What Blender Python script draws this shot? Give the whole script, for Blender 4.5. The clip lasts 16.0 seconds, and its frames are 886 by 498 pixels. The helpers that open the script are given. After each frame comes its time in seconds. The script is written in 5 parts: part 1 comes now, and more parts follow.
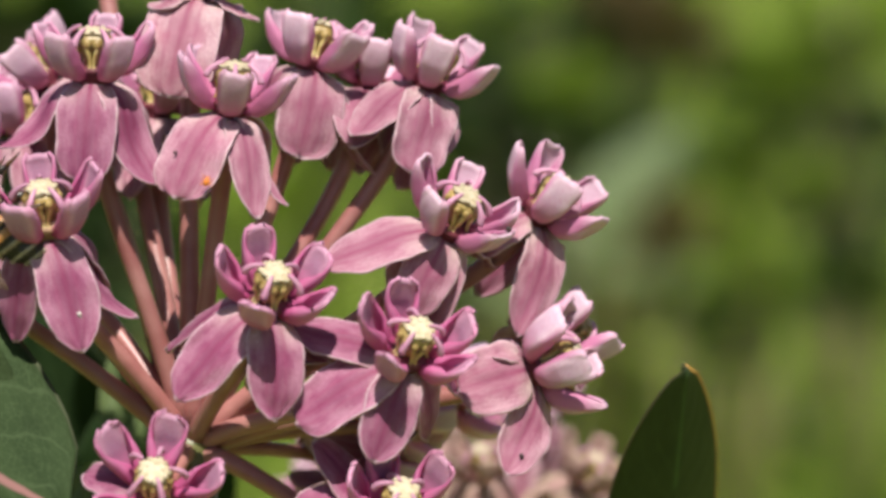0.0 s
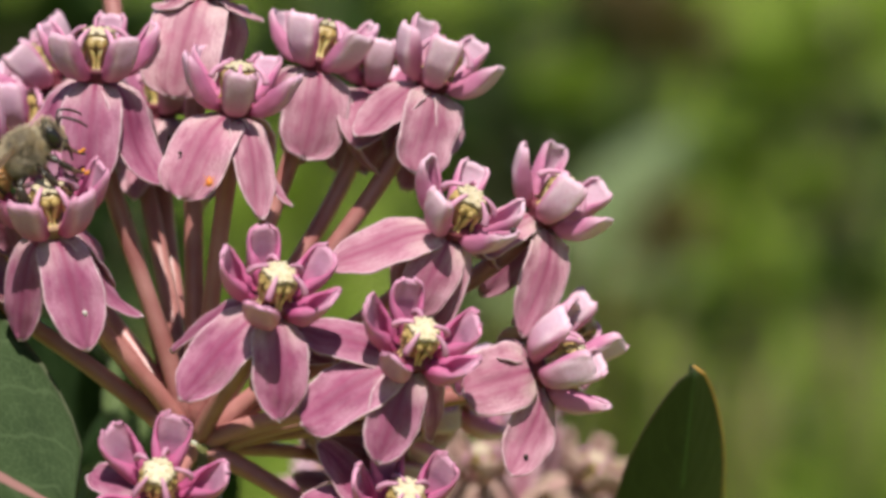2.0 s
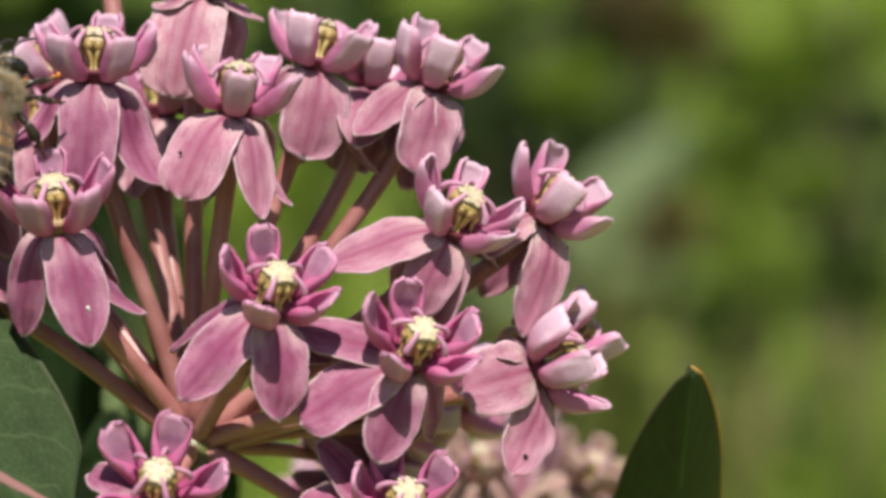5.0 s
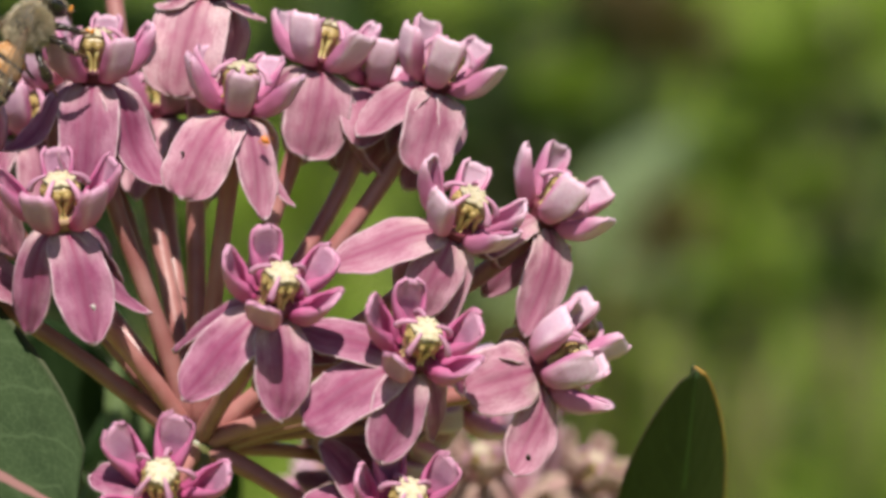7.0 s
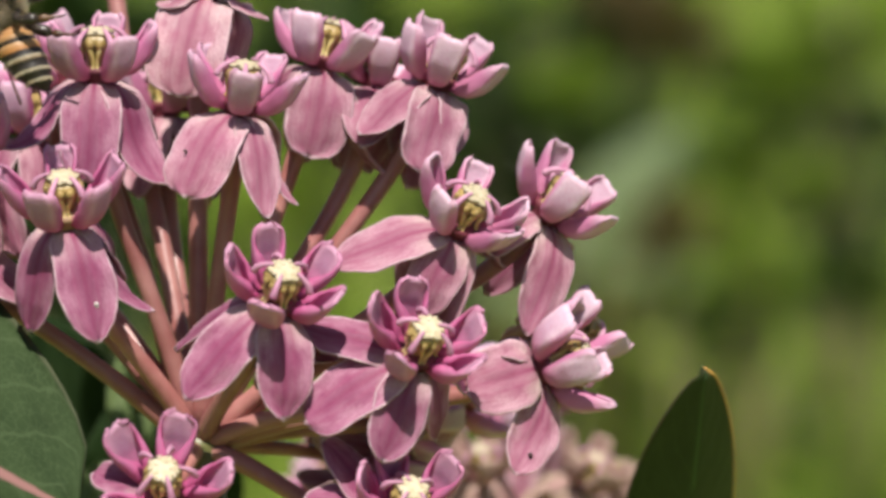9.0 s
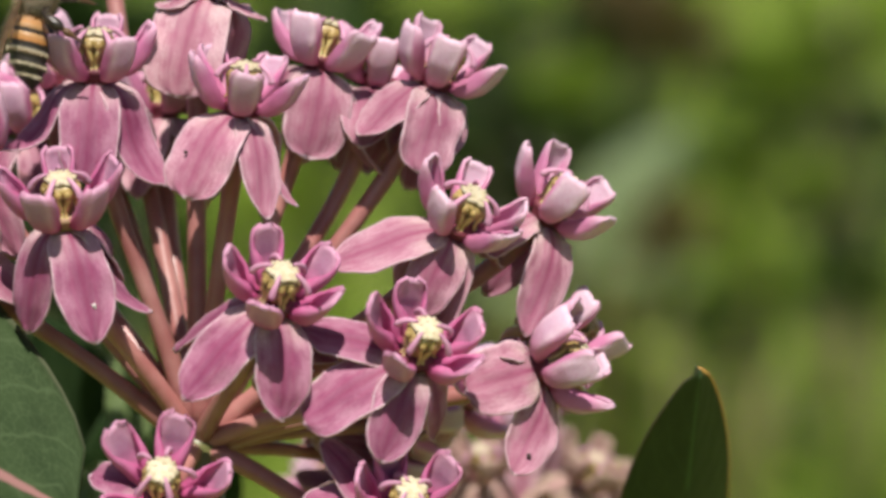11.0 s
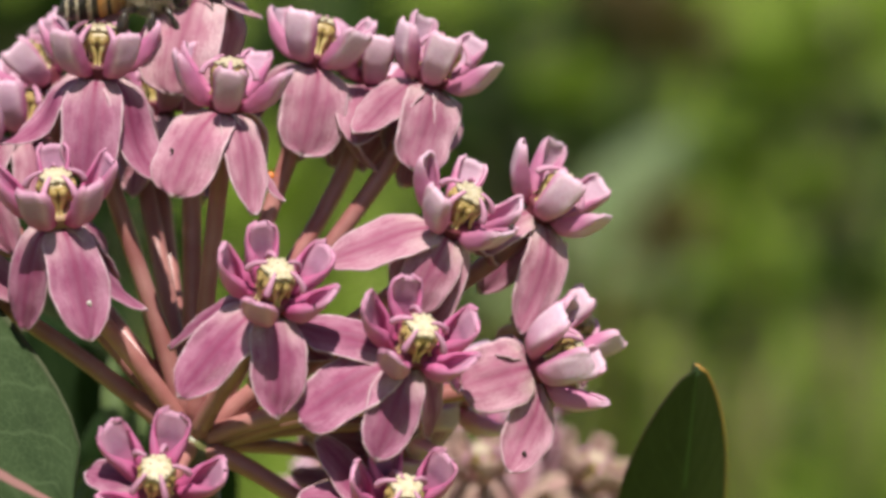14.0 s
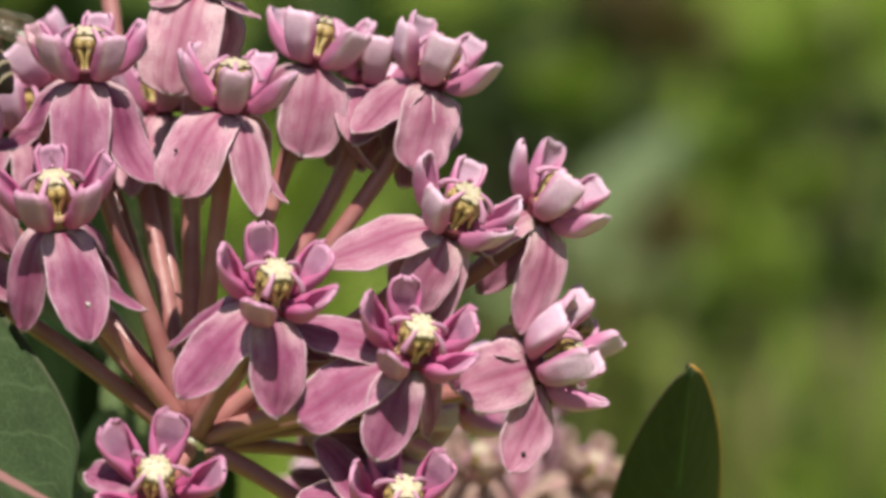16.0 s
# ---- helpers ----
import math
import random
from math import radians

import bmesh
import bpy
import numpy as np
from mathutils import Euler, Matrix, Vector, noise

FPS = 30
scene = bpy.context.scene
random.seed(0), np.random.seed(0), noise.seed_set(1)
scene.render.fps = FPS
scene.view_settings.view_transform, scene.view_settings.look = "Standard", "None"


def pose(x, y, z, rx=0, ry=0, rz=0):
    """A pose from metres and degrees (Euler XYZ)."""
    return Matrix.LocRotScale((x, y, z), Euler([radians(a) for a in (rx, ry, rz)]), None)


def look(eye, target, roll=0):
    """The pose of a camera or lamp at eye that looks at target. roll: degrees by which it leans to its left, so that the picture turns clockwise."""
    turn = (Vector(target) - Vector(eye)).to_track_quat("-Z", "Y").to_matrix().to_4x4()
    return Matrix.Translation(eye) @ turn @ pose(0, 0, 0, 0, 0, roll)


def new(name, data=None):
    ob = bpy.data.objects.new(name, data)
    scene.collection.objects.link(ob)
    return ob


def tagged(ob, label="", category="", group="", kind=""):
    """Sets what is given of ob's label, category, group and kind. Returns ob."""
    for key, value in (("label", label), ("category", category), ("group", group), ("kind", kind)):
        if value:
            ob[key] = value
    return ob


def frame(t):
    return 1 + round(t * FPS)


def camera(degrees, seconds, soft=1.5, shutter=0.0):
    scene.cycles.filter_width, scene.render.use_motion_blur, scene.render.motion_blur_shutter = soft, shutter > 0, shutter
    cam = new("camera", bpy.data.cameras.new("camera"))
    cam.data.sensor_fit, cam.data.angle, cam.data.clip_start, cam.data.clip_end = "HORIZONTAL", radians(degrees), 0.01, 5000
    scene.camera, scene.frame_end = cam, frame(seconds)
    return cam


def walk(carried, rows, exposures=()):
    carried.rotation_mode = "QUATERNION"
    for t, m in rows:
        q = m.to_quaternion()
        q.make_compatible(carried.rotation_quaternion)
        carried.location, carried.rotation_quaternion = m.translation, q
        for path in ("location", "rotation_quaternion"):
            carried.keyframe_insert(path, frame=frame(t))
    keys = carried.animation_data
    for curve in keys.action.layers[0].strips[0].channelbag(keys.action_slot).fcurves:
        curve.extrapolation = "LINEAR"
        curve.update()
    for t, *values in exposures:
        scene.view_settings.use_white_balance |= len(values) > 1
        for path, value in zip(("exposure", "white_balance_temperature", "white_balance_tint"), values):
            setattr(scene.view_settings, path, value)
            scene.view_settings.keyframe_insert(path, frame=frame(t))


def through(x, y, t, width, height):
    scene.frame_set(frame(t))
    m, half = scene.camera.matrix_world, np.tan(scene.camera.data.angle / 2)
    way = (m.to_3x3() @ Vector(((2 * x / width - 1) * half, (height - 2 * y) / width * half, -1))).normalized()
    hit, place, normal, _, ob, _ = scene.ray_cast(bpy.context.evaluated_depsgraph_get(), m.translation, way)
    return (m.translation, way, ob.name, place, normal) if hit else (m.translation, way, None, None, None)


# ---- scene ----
# The view is level with a milkweed umbel one metre above a meadow and tips ten degrees down.
cam = camera(14.0, 16.0, soft=3.6)
cam.data.dof.use_dof = True
cam.data.dof.focus_distance = 0.321
cam.data.dof.aperture_fstop = 22.0
view = pose(0, -0.3151, 1.0556, 80)
walk(cam, [(0, view), (16, view)])

# ---- light: high sun from behind the camera's shoulder, clear sky ----
SUN = Vector((0.02, -0.45, 0.885)).normalized()
world = bpy.data.worlds.new("meadow sky")
scene.world = world
world.use_nodes = True
sky = world.node_tree.nodes.new("ShaderNodeTexSky")
sky.sky_type, sky.sun_disc = "NISHITA", False
sky.sun_elevation = math.asin(SUN.z)
sky.sun_rotation = math.atan2(SUN.x, SUN.y)
back = world.node_tree.nodes["Background"]
back.inputs["Strength"].default_value = 0.062
world.node_tree.links.new(sky.outputs["Color"], back.inputs["Color"])
lamp = bpy.data.lights.new("sun", "SUN")
lamp.energy, lamp.angle, lamp.color = 4.6, radians(0.55), (1.0, 0.95, 0.87)
new("sun", lamp).matrix_world = look(SUN * 50, (0, 0, 0))
scene.view_settings.exposure = 0.50

# ---- frames of reference ----
MM = 0.001
FOCUS = pose(0, 0, 1.0, -10)          # the umbel's own frame: x across, y away, z up, tipped like the view
BASE = Vector((-0.0229, 0.03, 0.0))   # where the milkweed's stem leaves the ground


def at(x, y, z):
    """A place given in millimetres of the umbel's frame."""
    return FOCUS @ (Vector((x, y, z)) * MM)


def turned(x, y, z):
    """A direction of the umbel's frame in the world."""
    return (FOCUS.to_3x3() @ Vector((x, y, z))).normalized()


def axes(o, forward, up):
    """A pose at o with x along forward and z as near to up as may be."""
    f = Vector(forward).normalized()
    s = Vector(up).cross(f).normalized()
    u = f.cross(s)
    m = Matrix((f, s, u)).transposed().to_4x4()
    m.translation = o
    return m


# ---- materials ----
class Nodes:
    """A small writer of node materials."""

    def __init__(self, name):
        self.mat = bpy.data.materials.new(name)
        self.mat.use_nodes = True
        self.t = self.mat.node_tree
        self.out = self.t.nodes["Material Output"]
        self.bsdf = self.t.nodes["Principled BSDF"]

    def node(self, kind, **values):
        n = self.t.nodes.new("ShaderNode" + kind)
        for key, value in values.items():
            if key == "blend_type":
                n.blend_type = value
            elif key == "operation":
                n.operation = value
            elif key == "data_type":
                n.data_type = value
            elif key == "uv_map":
                n.uv_map = value
        return n

    def link(self, a, b):
        self.t.links.new(a, b)

    def uv(self):
        n = self.node("UVMap", uv_map="uv")
        sep = self.node("SeparateXYZ")
        self.link(n.outputs[0], sep.inputs[0])
        return n.outputs[0], sep.outputs[0], sep.outputs[1]

    def place(self):
        return self.node("TexCoord").outputs["Object"]

    def noise(self, coords, scale, detail=3.0, rough=0.55):
        n = self.node("TexNoise")
        n.inputs["Scale"].default_value, n.inputs["Detail"].default_value = scale, detail
        n.inputs["Roughness"].default_value = rough
        if coords is not None:
            self.link(coords, n.inputs["Vector"])
        return n.outputs[0]

    def stretch(self, coords, x, y, z=1.0):
        n = self.node("Mapping")
        n.inputs["Scale"].default_value = (x, y, z)
        self.link(coords, n.inputs["Vector"])
        return n.outputs[0]

    def ramp(self, fac, stops):
        n = self.node("ValToRGB")
        e = n.color_ramp.elements
        while len(e) < len(stops):
            e.new(0.5)
        for el, (p, c) in zip(e, stops):
            el.position = p
            el.color = (c, c, c, 1) if isinstance(c, (int, float)) else (*c, 1)
        self.link(fac, n.inputs[0])
        return n.outputs[0]

    def mix(self, fac, a, b, blend="MIX"):
        n = self.node("Mix", data_type="RGBA", blend_type=blend)
        for value, socket in ((fac, n.inputs[0]), (a, n.inputs[6]), (b, n.inputs[7])):
            if isinstance(value, (int, float)):
                socket.default_value = value
            elif isinstance(value, tuple):
                socket.default_value = (*value, 1)
            else:
                self.link(value, socket)
        return n.outputs[2]

    def math(self, op, a, b=0.0):
        n = self.node("Math", operation=op)
        for value, socket in ((a, n.inputs[0]), (b, n.inputs[1])):
            if isinstance(value, (int, float)):
                socket.default_value = value
            else:
                self.link(value, socket)
        return n.outputs[0]

    def bump(self, height, strength, distance):
        n = self.node("Bump")
        n.inputs["Strength"].default_value, n.inputs["Distance"].default_value = strength, distance
        self.link(height, n.inputs["Height"])
        self.link(n.outputs[0], self.bsdf.inputs["Normal"])
        return n.outputs[0]

    def done(self, colour, rough=0.5, spec=0.5, through=0.0, tint=(1, 1, 1), normal=None):
        if isinstance(colour, tuple):
            self.bsdf.inputs["Base Color"].default_value = (*colour, 1)
        else:
            self.link(colour, self.bsdf.inputs["Base Color"])
        self.bsdf.inputs["Roughness"].default_value = rough
        self.bsdf.inputs["Specular IOR Level"].default_value = spec
        if through:
            tr = self.node("BsdfTranslucent")
            self.link(self.mix(1.0, colour, tint, "MULTIPLY"), tr.inputs["Color"])
            mixer = self.node("MixShader")
            mixer.inputs[0].default_value = through
            self.link(self.bsdf.outputs[0], mixer.inputs[1])
            self.link(tr.outputs[0], mixer.inputs[2])
            self.link(mixer.outputs[0], self.out.inputs[0])
        return self.mat


def random_shade(n, colour, low=0.8, high=1.15):
    """Varies a colour a little from object to object."""
    r = n.node("ObjectInfo").outputs["Random"]
    return n.mix(1.0, colour, n.ramp(r, [(0, low), (1, high)]), "MULTIPLY")


def petal_material(name, deep, mid, pale, share, white):
    n = Nodes(name)
    uv, u, v = n.uv()
    side = n.math("ABSOLUTE", n.math("SUBTRACT", v, 0.5))
    along = n.ramp(n.noise(n.stretch(uv, 2.6, 11.0), 2.2, 4), [(0.32, 0.0), (0.66, 1.0)])
    cloud = n.noise(n.stretch(uv, 3.0, 3.0), 1.7, 3)
    pink = n.mix(along, deep, mid)
    pink = n.mix(n.ramp(cloud, [(0.36, 0), (0.66, share)]), pink, pale)
    base = n.ramp(u, [(0.05, 0.9), (0.42, 0.0)])
    base = n.math("MULTIPLY", base, n.ramp(n.math("ADD", side, n.math("MULTIPLY", cloud, 0.3)), [(0.20, 0.25), (0.42, 1.0)]))
    pink = n.mix(base, pink, (0.73, 0.60, 0.55))
    core = n.math("MULTIPLY", n.ramp(side, [(0.04, 0.95), (0.30, 0.0)]), n.ramp(u, [(0.12, 0.3), (0.45, 1.0), (0.9, 0.6)]))
    pink = n.mix(n.math("MULTIPLY", core, n.ramp(cloud, [(0.3, 0.5), (0.6, 1.0)])), pink, tuple(x * 0.88 for x in deep))
    pink = n.mix(n.ramp(side, [(0.34, 0.0), (0.49, 0.35)]), pink, pale)
    vein = n.math("MULTIPLY", n.ramp(side, [(0.0, 0.95), (0.022, 0.75), (0.06, 0.0)]), n.ramp(u, [(0.05, 1.0), (0.8, 0.25)]))
    pink = n.mix(vein, pink, (0.25, 0.03, 0.095))
    twin = n.ramp(side, [(0.14, 0.0), (0.175, 0.5), (0.21, 0.0)])
    pink = n.mix(twin, pink, (0.33, 0.065, 0.15))
    fine = n.noise(n.stretch(uv, 12.0, 9.0), 4.5, 4)
    pink = n.mix(n.ramp(fine, [(0.42, 0.0), (0.70, 0.65)]), pink, tuple(x * 0.85 for x in deep))
    rim = n.math("MAXIMUM", n.ramp(side, [(0.468, 0.0), (0.486, white)]), n.ramp(u, [(0.965, 0.0), (0.99, 0.9)]))
    rim = n.math("MULTIPLY", rim, n.ramp(n.noise(n.stretch(uv, 4.0, 2.0), 2.0, 2), [(0.35, 0.35), (0.65, 1.2)]))
    pink = n.mix(rim, pink, (0.78, 0.62, 0.64))
    speck = n.noise(uv, 60.0, 1)
    pink = n.mix(n.ramp(speck, [(0.70, 0.0), (0.76, 0.5)]), pink, (0.34, 0.09, 0.17))
    n.bump(n.noise(n.stretch(uv, 5.0, 16.0), 3.0, 4), 0.4, 0.00014)
    return n.done(random_shade(n, pink, 0.85, 1.06), 0.55, 0.3, 0.14, (1.0, 0.66, 0.76))


def hood_material(name, foot, low, back, border, flap):
    """The outside of a hood: a greyish back with a paler border, deeper pink on the rolled sides and the foot."""
    n = Nodes(name)
    uv, u, v = n.uv()
    cloud = n.noise(n.stretch(uv, 3.0, 3.0), 1.4, 3)
    drift = n.math("MULTIPLY", n.math("SUBTRACT", cloud, 0.5), 0.10)
    side = n.math("ADD", n.math("ABSOLUTE", n.math("SUBTRACT", v, 0.5)), drift)
    mid = n.mix(n.ramp(side, [(0.04, 0.0), (0.13, 1.0)]), back, border)
    mid = n.mix(n.ramp(side, [(0.14, 0.0), (0.25, 1.0)]), mid, flap)
    mid = n.mix(n.ramp(side, [(0.42, 0.0), (0.50, 0.85)]), mid, low)
    rise = n.math("ADD", u, n.math("MULTIPLY", drift, 1.5))
    mid = n.mix(n.ramp(rise, [(0.36, 1.0), (0.76, 0.0)]), mid, low)
    mid = n.mix(n.ramp(u, [(0.12, 1.0), (0.28, 0.0)]), mid, foot)
    mid = n.mix(n.ramp(u, [(0.78, 0.0), (0.98, 0.7)]), mid, border)
    grain = n.noise(n.stretch(uv, 8.0, 14.0), 3.0, 4)
    mid = n.mix(n.ramp(grain, [(0.45, 0.0), (0.72, 0.4)]), mid, low)
    speck = n.noise(uv, 42.0, 1)
    mid = n.mix(n.ramp(speck, [(0.71, 0.0), (0.76, 0.6)]), mid, (0.35, 0.12, 0.20))
    n.bump(n.noise(uv, 30.0, 3), 0.25, 0.00012)
    return n.done(random_shade(n, mid, 0.9, 1.06), 0.5, 0.28, 0.14, (1.0, 0.6, 0.74))


def simple(name, dark, light, scale, rough=0.55, spec=0.4, bump=0.2, deep=0.0001, through=0.0, tint=(1, 1, 1)):
    n = Nodes(name)
    o = n.place()
    big, fine = n.noise(o, scale, 4), n.noise(o, scale * 9, 2)
    c = n.mix(n.ramp(big, [(0.3, 0), (0.7, 1)]), dark, light)
    c = n.mix(n.math("MULTIPLY", fine, 0.35), c, tuple(x * 0.55 for x in dark))
    if bump:
        n.bump(fine, bump, deep)
    return n.done(random_shade(n, c, 0.88, 1.1), rough, spec, through, tint)


def stalk_material(name, pale, red):
    n = Nodes(name)
    o = n.place()
    uv, u, v = n.uv()
    c = n.mix(n.ramp(n.noise(o, 160, 4), [(0.3, 0), (0.7, 1)]), red, pale)
    c = n.mix(n.math("MULTIPLY", n.noise(n.stretch(uv, 3.0, 30.0), 2, 3), 0.4), c, tuple(x * 0.6 for x in red))
    n.bump(n.noise(o, 2600, 2), 0.3, 0.00008)
    return n.done(random_shade(n, c, 0.8, 1.12), 0.38, 0.5)


def leaf_material(name, dark, light, vein, rim, through=0.2, rough=0.5):
    n = Nodes(name)
    uv, u, v = n.uv()
    o = n.place()
    side = n.math("ABSOLUTE", n.math("SUBTRACT", v, 0.5))
    c = n.mix(n.ramp(n.noise(n.stretch(uv, 4.0, 3.0), 1.8, 5), [(0.3, 0), (0.72, 1)]), dark, light)
    drift = n.math("MULTIPLY", n.noise(n.stretch(uv, 5.0, 2.0), 1.5, 3), 9.0)
    ribs = n.math("SINE", n.math("ADD", drift, n.math("SUBTRACT", n.math("MULTIPLY", u, 60.0), n.math("MULTIPLY", side, 30.0))))
    c = n.mix(n.ramp(ribs, [(0.93, 0.0), (1.0, 0.5)]), c, vein)
    net = n.node("TexVoronoi")
    net.feature = "DISTANCE_TO_EDGE"
    net.inputs["Scale"].default_value = 26.0
    n.link(n.stretch(uv, 3.0, 1.4), net.inputs["Vector"])
    c = n.mix(n.ramp(net.outputs["Distance"], [(0.0, 0.5), (0.07, 0.0)]), c, vein)
    c = n.mix(n.ramp(side, [(0.0, 1.0), (0.014, 0.9), (0.024, 0.0)]), c, rim[0])
    c = n.mix(n.ramp(side, [(0.478, 0.0), (0.494, 0.9)]), c, rim[1])
    stain = n.noise(o, 90, 4)
    c = n.mix(n.ramp(stain, [(0.60, 0.0), (0.74, 0.35)]), c, tuple(x * 0.45 for x in dark))
    n.bump(n.math("ADD", ribs, n.noise(n.stretch(uv, 30.0, 12.0), 3, 3)), 0.06, 0.0002)
    return n.done(c, rough, 0.25 if rough < 0.8 else 0.1, through, (0.8, 1.0, 0.35))


def abdomen_material():
    n = Nodes("bee abdomen")
    uv, u, v = n.uv()
    wob = n.math("ADD", u, n.math("MULTIPLY", n.math("SUBTRACT", n.noise(n.stretch(uv, 4.0, 20.0), 2, 2), 0.5), 0.03))
    orange, dark, hair = (0.46, 0.19, 0.05), (0.018, 0.013, 0.010), (0.44, 0.38, 0.28)
    c = n.ramp(wob, [(0.0, (0.10, 0.06, 0.03)), (0.05, orange), (0.22, (0.40, 0.22, 0.09)), (0.25, dark), (0.285, dark),
                     (0.30, (0.46, 0.26, 0.11)), (0.40, orange), (0.42, dark), (0.49, dark), (0.51, hair), (0.55, (0.28, 0.18, 0.10)),
                     (0.57, dark), (0.67, dark), (0.685, hair), (0.71, hair), (0.73, dark), (0.81, dark), (0.825, hair), (0.845, hair), (0.86, dark)])
    c = n.mix(n.math("MULTIPLY", n.noise(n.place(), 2500, 3), 0.25), c, (0.05, 0.04, 0.03))
    n.bump(n.noise(n.place(), 5000, 2), 0.4, 0.0001)
    return n.done(c, 0.45, 0.4)


def wing_material():
    n = Nodes("bee wing")
    uv, u, v = n.uv()
    c = n.mix(n.noise(n.place(), 900, 3), (0.24, 0.19, 0.13), (0.38, 0.33, 0.27))
    n.bump(n.noise(n.place(), 1400, 3), 0.5, 0.0002)
    n.done(c, 0.12, 0.9)
    clear = n.node("BsdfTransparent")
    clear.inputs["Color"].default_value = (0.985, 0.965, 0.93, 1)
    mixer = n.node("MixShader")
    mixer.inputs[0].default_value = 0.085
    n.link(clear.outputs[0], mixer.inputs[1])
    n.link(n.bsdf.outputs[0], mixer.inputs[2])
    n.link(mixer.outputs[0], n.out.inputs[0])
    return n.mat


def ground_material():
    n = Nodes("meadow soil")
    o = n.place()
    c = n.mix(n.ramp(n.noise(o, 1.3, 5), [(0.35, 0), (0.65, 1)]), (0.15, 0.20, 0.030), (0.24, 0.295, 0.057))
    c = n.mix(n.ramp(n.noise(o, 14, 4), [(0.45, 0), (0.7, 0.7)]), c, (0.13, 0.10, 0.05))
    n.bump(n.noise(o, 40, 4), 0.6, 0.02)
    return n.done(c, 0.9, 0.2)


def blade_material(name, dark, light, straw, through=0.35):
    n = Nodes(name)
    r = n.node("NewGeometry").outputs["Random Per Island"]
    c = n.ramp(r, [(0.0, dark), (0.55, light), (0.90, light), (1.0, straw)])
    c = n.mix(n.ramp(n.noise(n.place(), 5.0, 3), [(0.35, 0.0), (0.7, 0.5)]), c, dark)
    return n.done(c, 0.6, 0.12, through, (0.85, 1.0, 0.30))


PETAL = petal_material("pink petal", (0.31, 0.08, 0.15), (0.475, 0.215, 0.29), (0.61, 0.395, 0.44), 0.55, 0.5)
PETAL_PALE = petal_material("light pink petal", (0.38, 0.12, 0.19), (0.54, 0.28, 0.34), (0.68, 0.50, 0.51), 0.75, 0.3)
PETAL_FRESH = petal_material("deep pink petal", (0.24, 0.042, 0.112), (0.375, 0.122, 0.217), (0.50, 0.25, 0.34), 0.75, 0.6)
HOOD = hood_material("pale hood", (0.24, 0.022, 0.085), (0.55, 0.16, 0.31), (0.53, 0.315, 0.44), (0.72, 0.48, 0.59), (0.56, 0.18, 0.35))
HOOD_LIGHT = hood_material("whitish hood", (0.26, 0.026, 0.09), (0.57, 0.20, 0.34), (0.60, 0.40, 0.51), (0.73, 0.53, 0.62), (0.58, 0.21, 0.375))
HOOD_FRESH = hood_material("pink hood", (0.30, 0.025, 0.11), (0.50, 0.10, 0.25), (0.48, 0.25, 0.375), (0.65, 0.36, 0.49), (0.61, 0.23, 0.395))
HORN = simple("horn", (0.60, 0.25, 0.40), (0.70, 0.40, 0.52), 700, 0.45, 0.4, 0.1, 0.00005, 0.15, (1, 0.7, 0.8))
PALE_NECK = simple("pale flower neck", (0.30, 0.17, 0.10), (0.42, 0.30, 0.18), 500, 0.6)
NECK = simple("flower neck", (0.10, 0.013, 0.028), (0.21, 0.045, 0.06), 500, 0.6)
ANTHER = simple("anther column", (0.26, 0.17, 0.05), (0.52, 0.38, 0.14), 900, 0.35, 0.6, 0.3, 0.00008)
WING_GREEN = simple("anther wing", (0.50, 0.38, 0.10), (0.74, 0.66, 0.32), 900, 0.4, 0.5)
STIGMA = simple("stigma", (0.52, 0.42, 0.24), (0.70, 0.62, 0.46), 1300, 0.5, 0.4, 0.3, 0.0001, 0.1, (1, 1, 0.8))
SLIT = simple("anther slit", (0.03, 0.02, 0.01), (0.08, 0.05, 0.02), 900)
STALK = stalk_material("pink flower stalk", (0.51, 0.25, 0.225), (0.31, 0.10, 0.093))
STEM = stalk_material("green stem", (0.20, 0.22, 0.07), (0.15, 0.12, 0.05))
POLLEN = simple("pollinia", (0.62, 0.20, 0.01), (0.80, 0.36, 0.03), 1500, 0.35, 0.5)
CRUMB = simple("white crumb", (0.6, 0.55, 0.5), (0.8, 0.77, 0.72), 900)
MITE = simple("orange mite", (0.62, 0.16, 0.02), (0.78, 0.28, 0.04), 1500, 0.4, 0.5)
SPECK = simple("dark speck", (0.02, 0.015, 0.012), (0.06, 0.04, 0.03), 900)
LEAF = leaf_material("milkweed leaf", (0.025, 0.042, 0.016), (0.044, 0.069, 0.027), (0.068, 0.098, 0.044), ((0.30, 0.15, 0.14), (0.11, 0.12, 0.07)), 0.1, 0.85)
LEAF_FAR = leaf_material("pale broad leaf", (0.09, 0.135, 0.045), (0.145, 0.19, 0.075), (0.18, 0.24, 0.11), ((0.18, 0.22, 0.11), (0.16, 0.21, 0.09)), 0.2)
# Near-black green: the shade behind the stalks is put into this colour.
LEAF_SHADE = leaf_material("shade-dark leaf", (0.012, 0.027, 0.009), (0.024, 0.045, 0.014), (0.03, 0.055, 0.02), ((0.03, 0.055, 0.02), (0.03, 0.05, 0.02)), 0.1, 0.85)
# Green taken darker: part of the shade on the leaf's back is in it.
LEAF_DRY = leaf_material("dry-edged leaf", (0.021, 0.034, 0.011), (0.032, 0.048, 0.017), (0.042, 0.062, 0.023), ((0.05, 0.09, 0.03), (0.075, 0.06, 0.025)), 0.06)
RIM = simple("dry leaf rim", (0.30, 0.13, 0.04), (0.55, 0.32, 0.06), 200, 0.6)
ABDOMEN, WING = abdomen_material(), wing_material()
THORAX = simple("bee thorax", (0.065, 0.052, 0.038), (0.15, 0.12, 0.085), 800, 0.7)
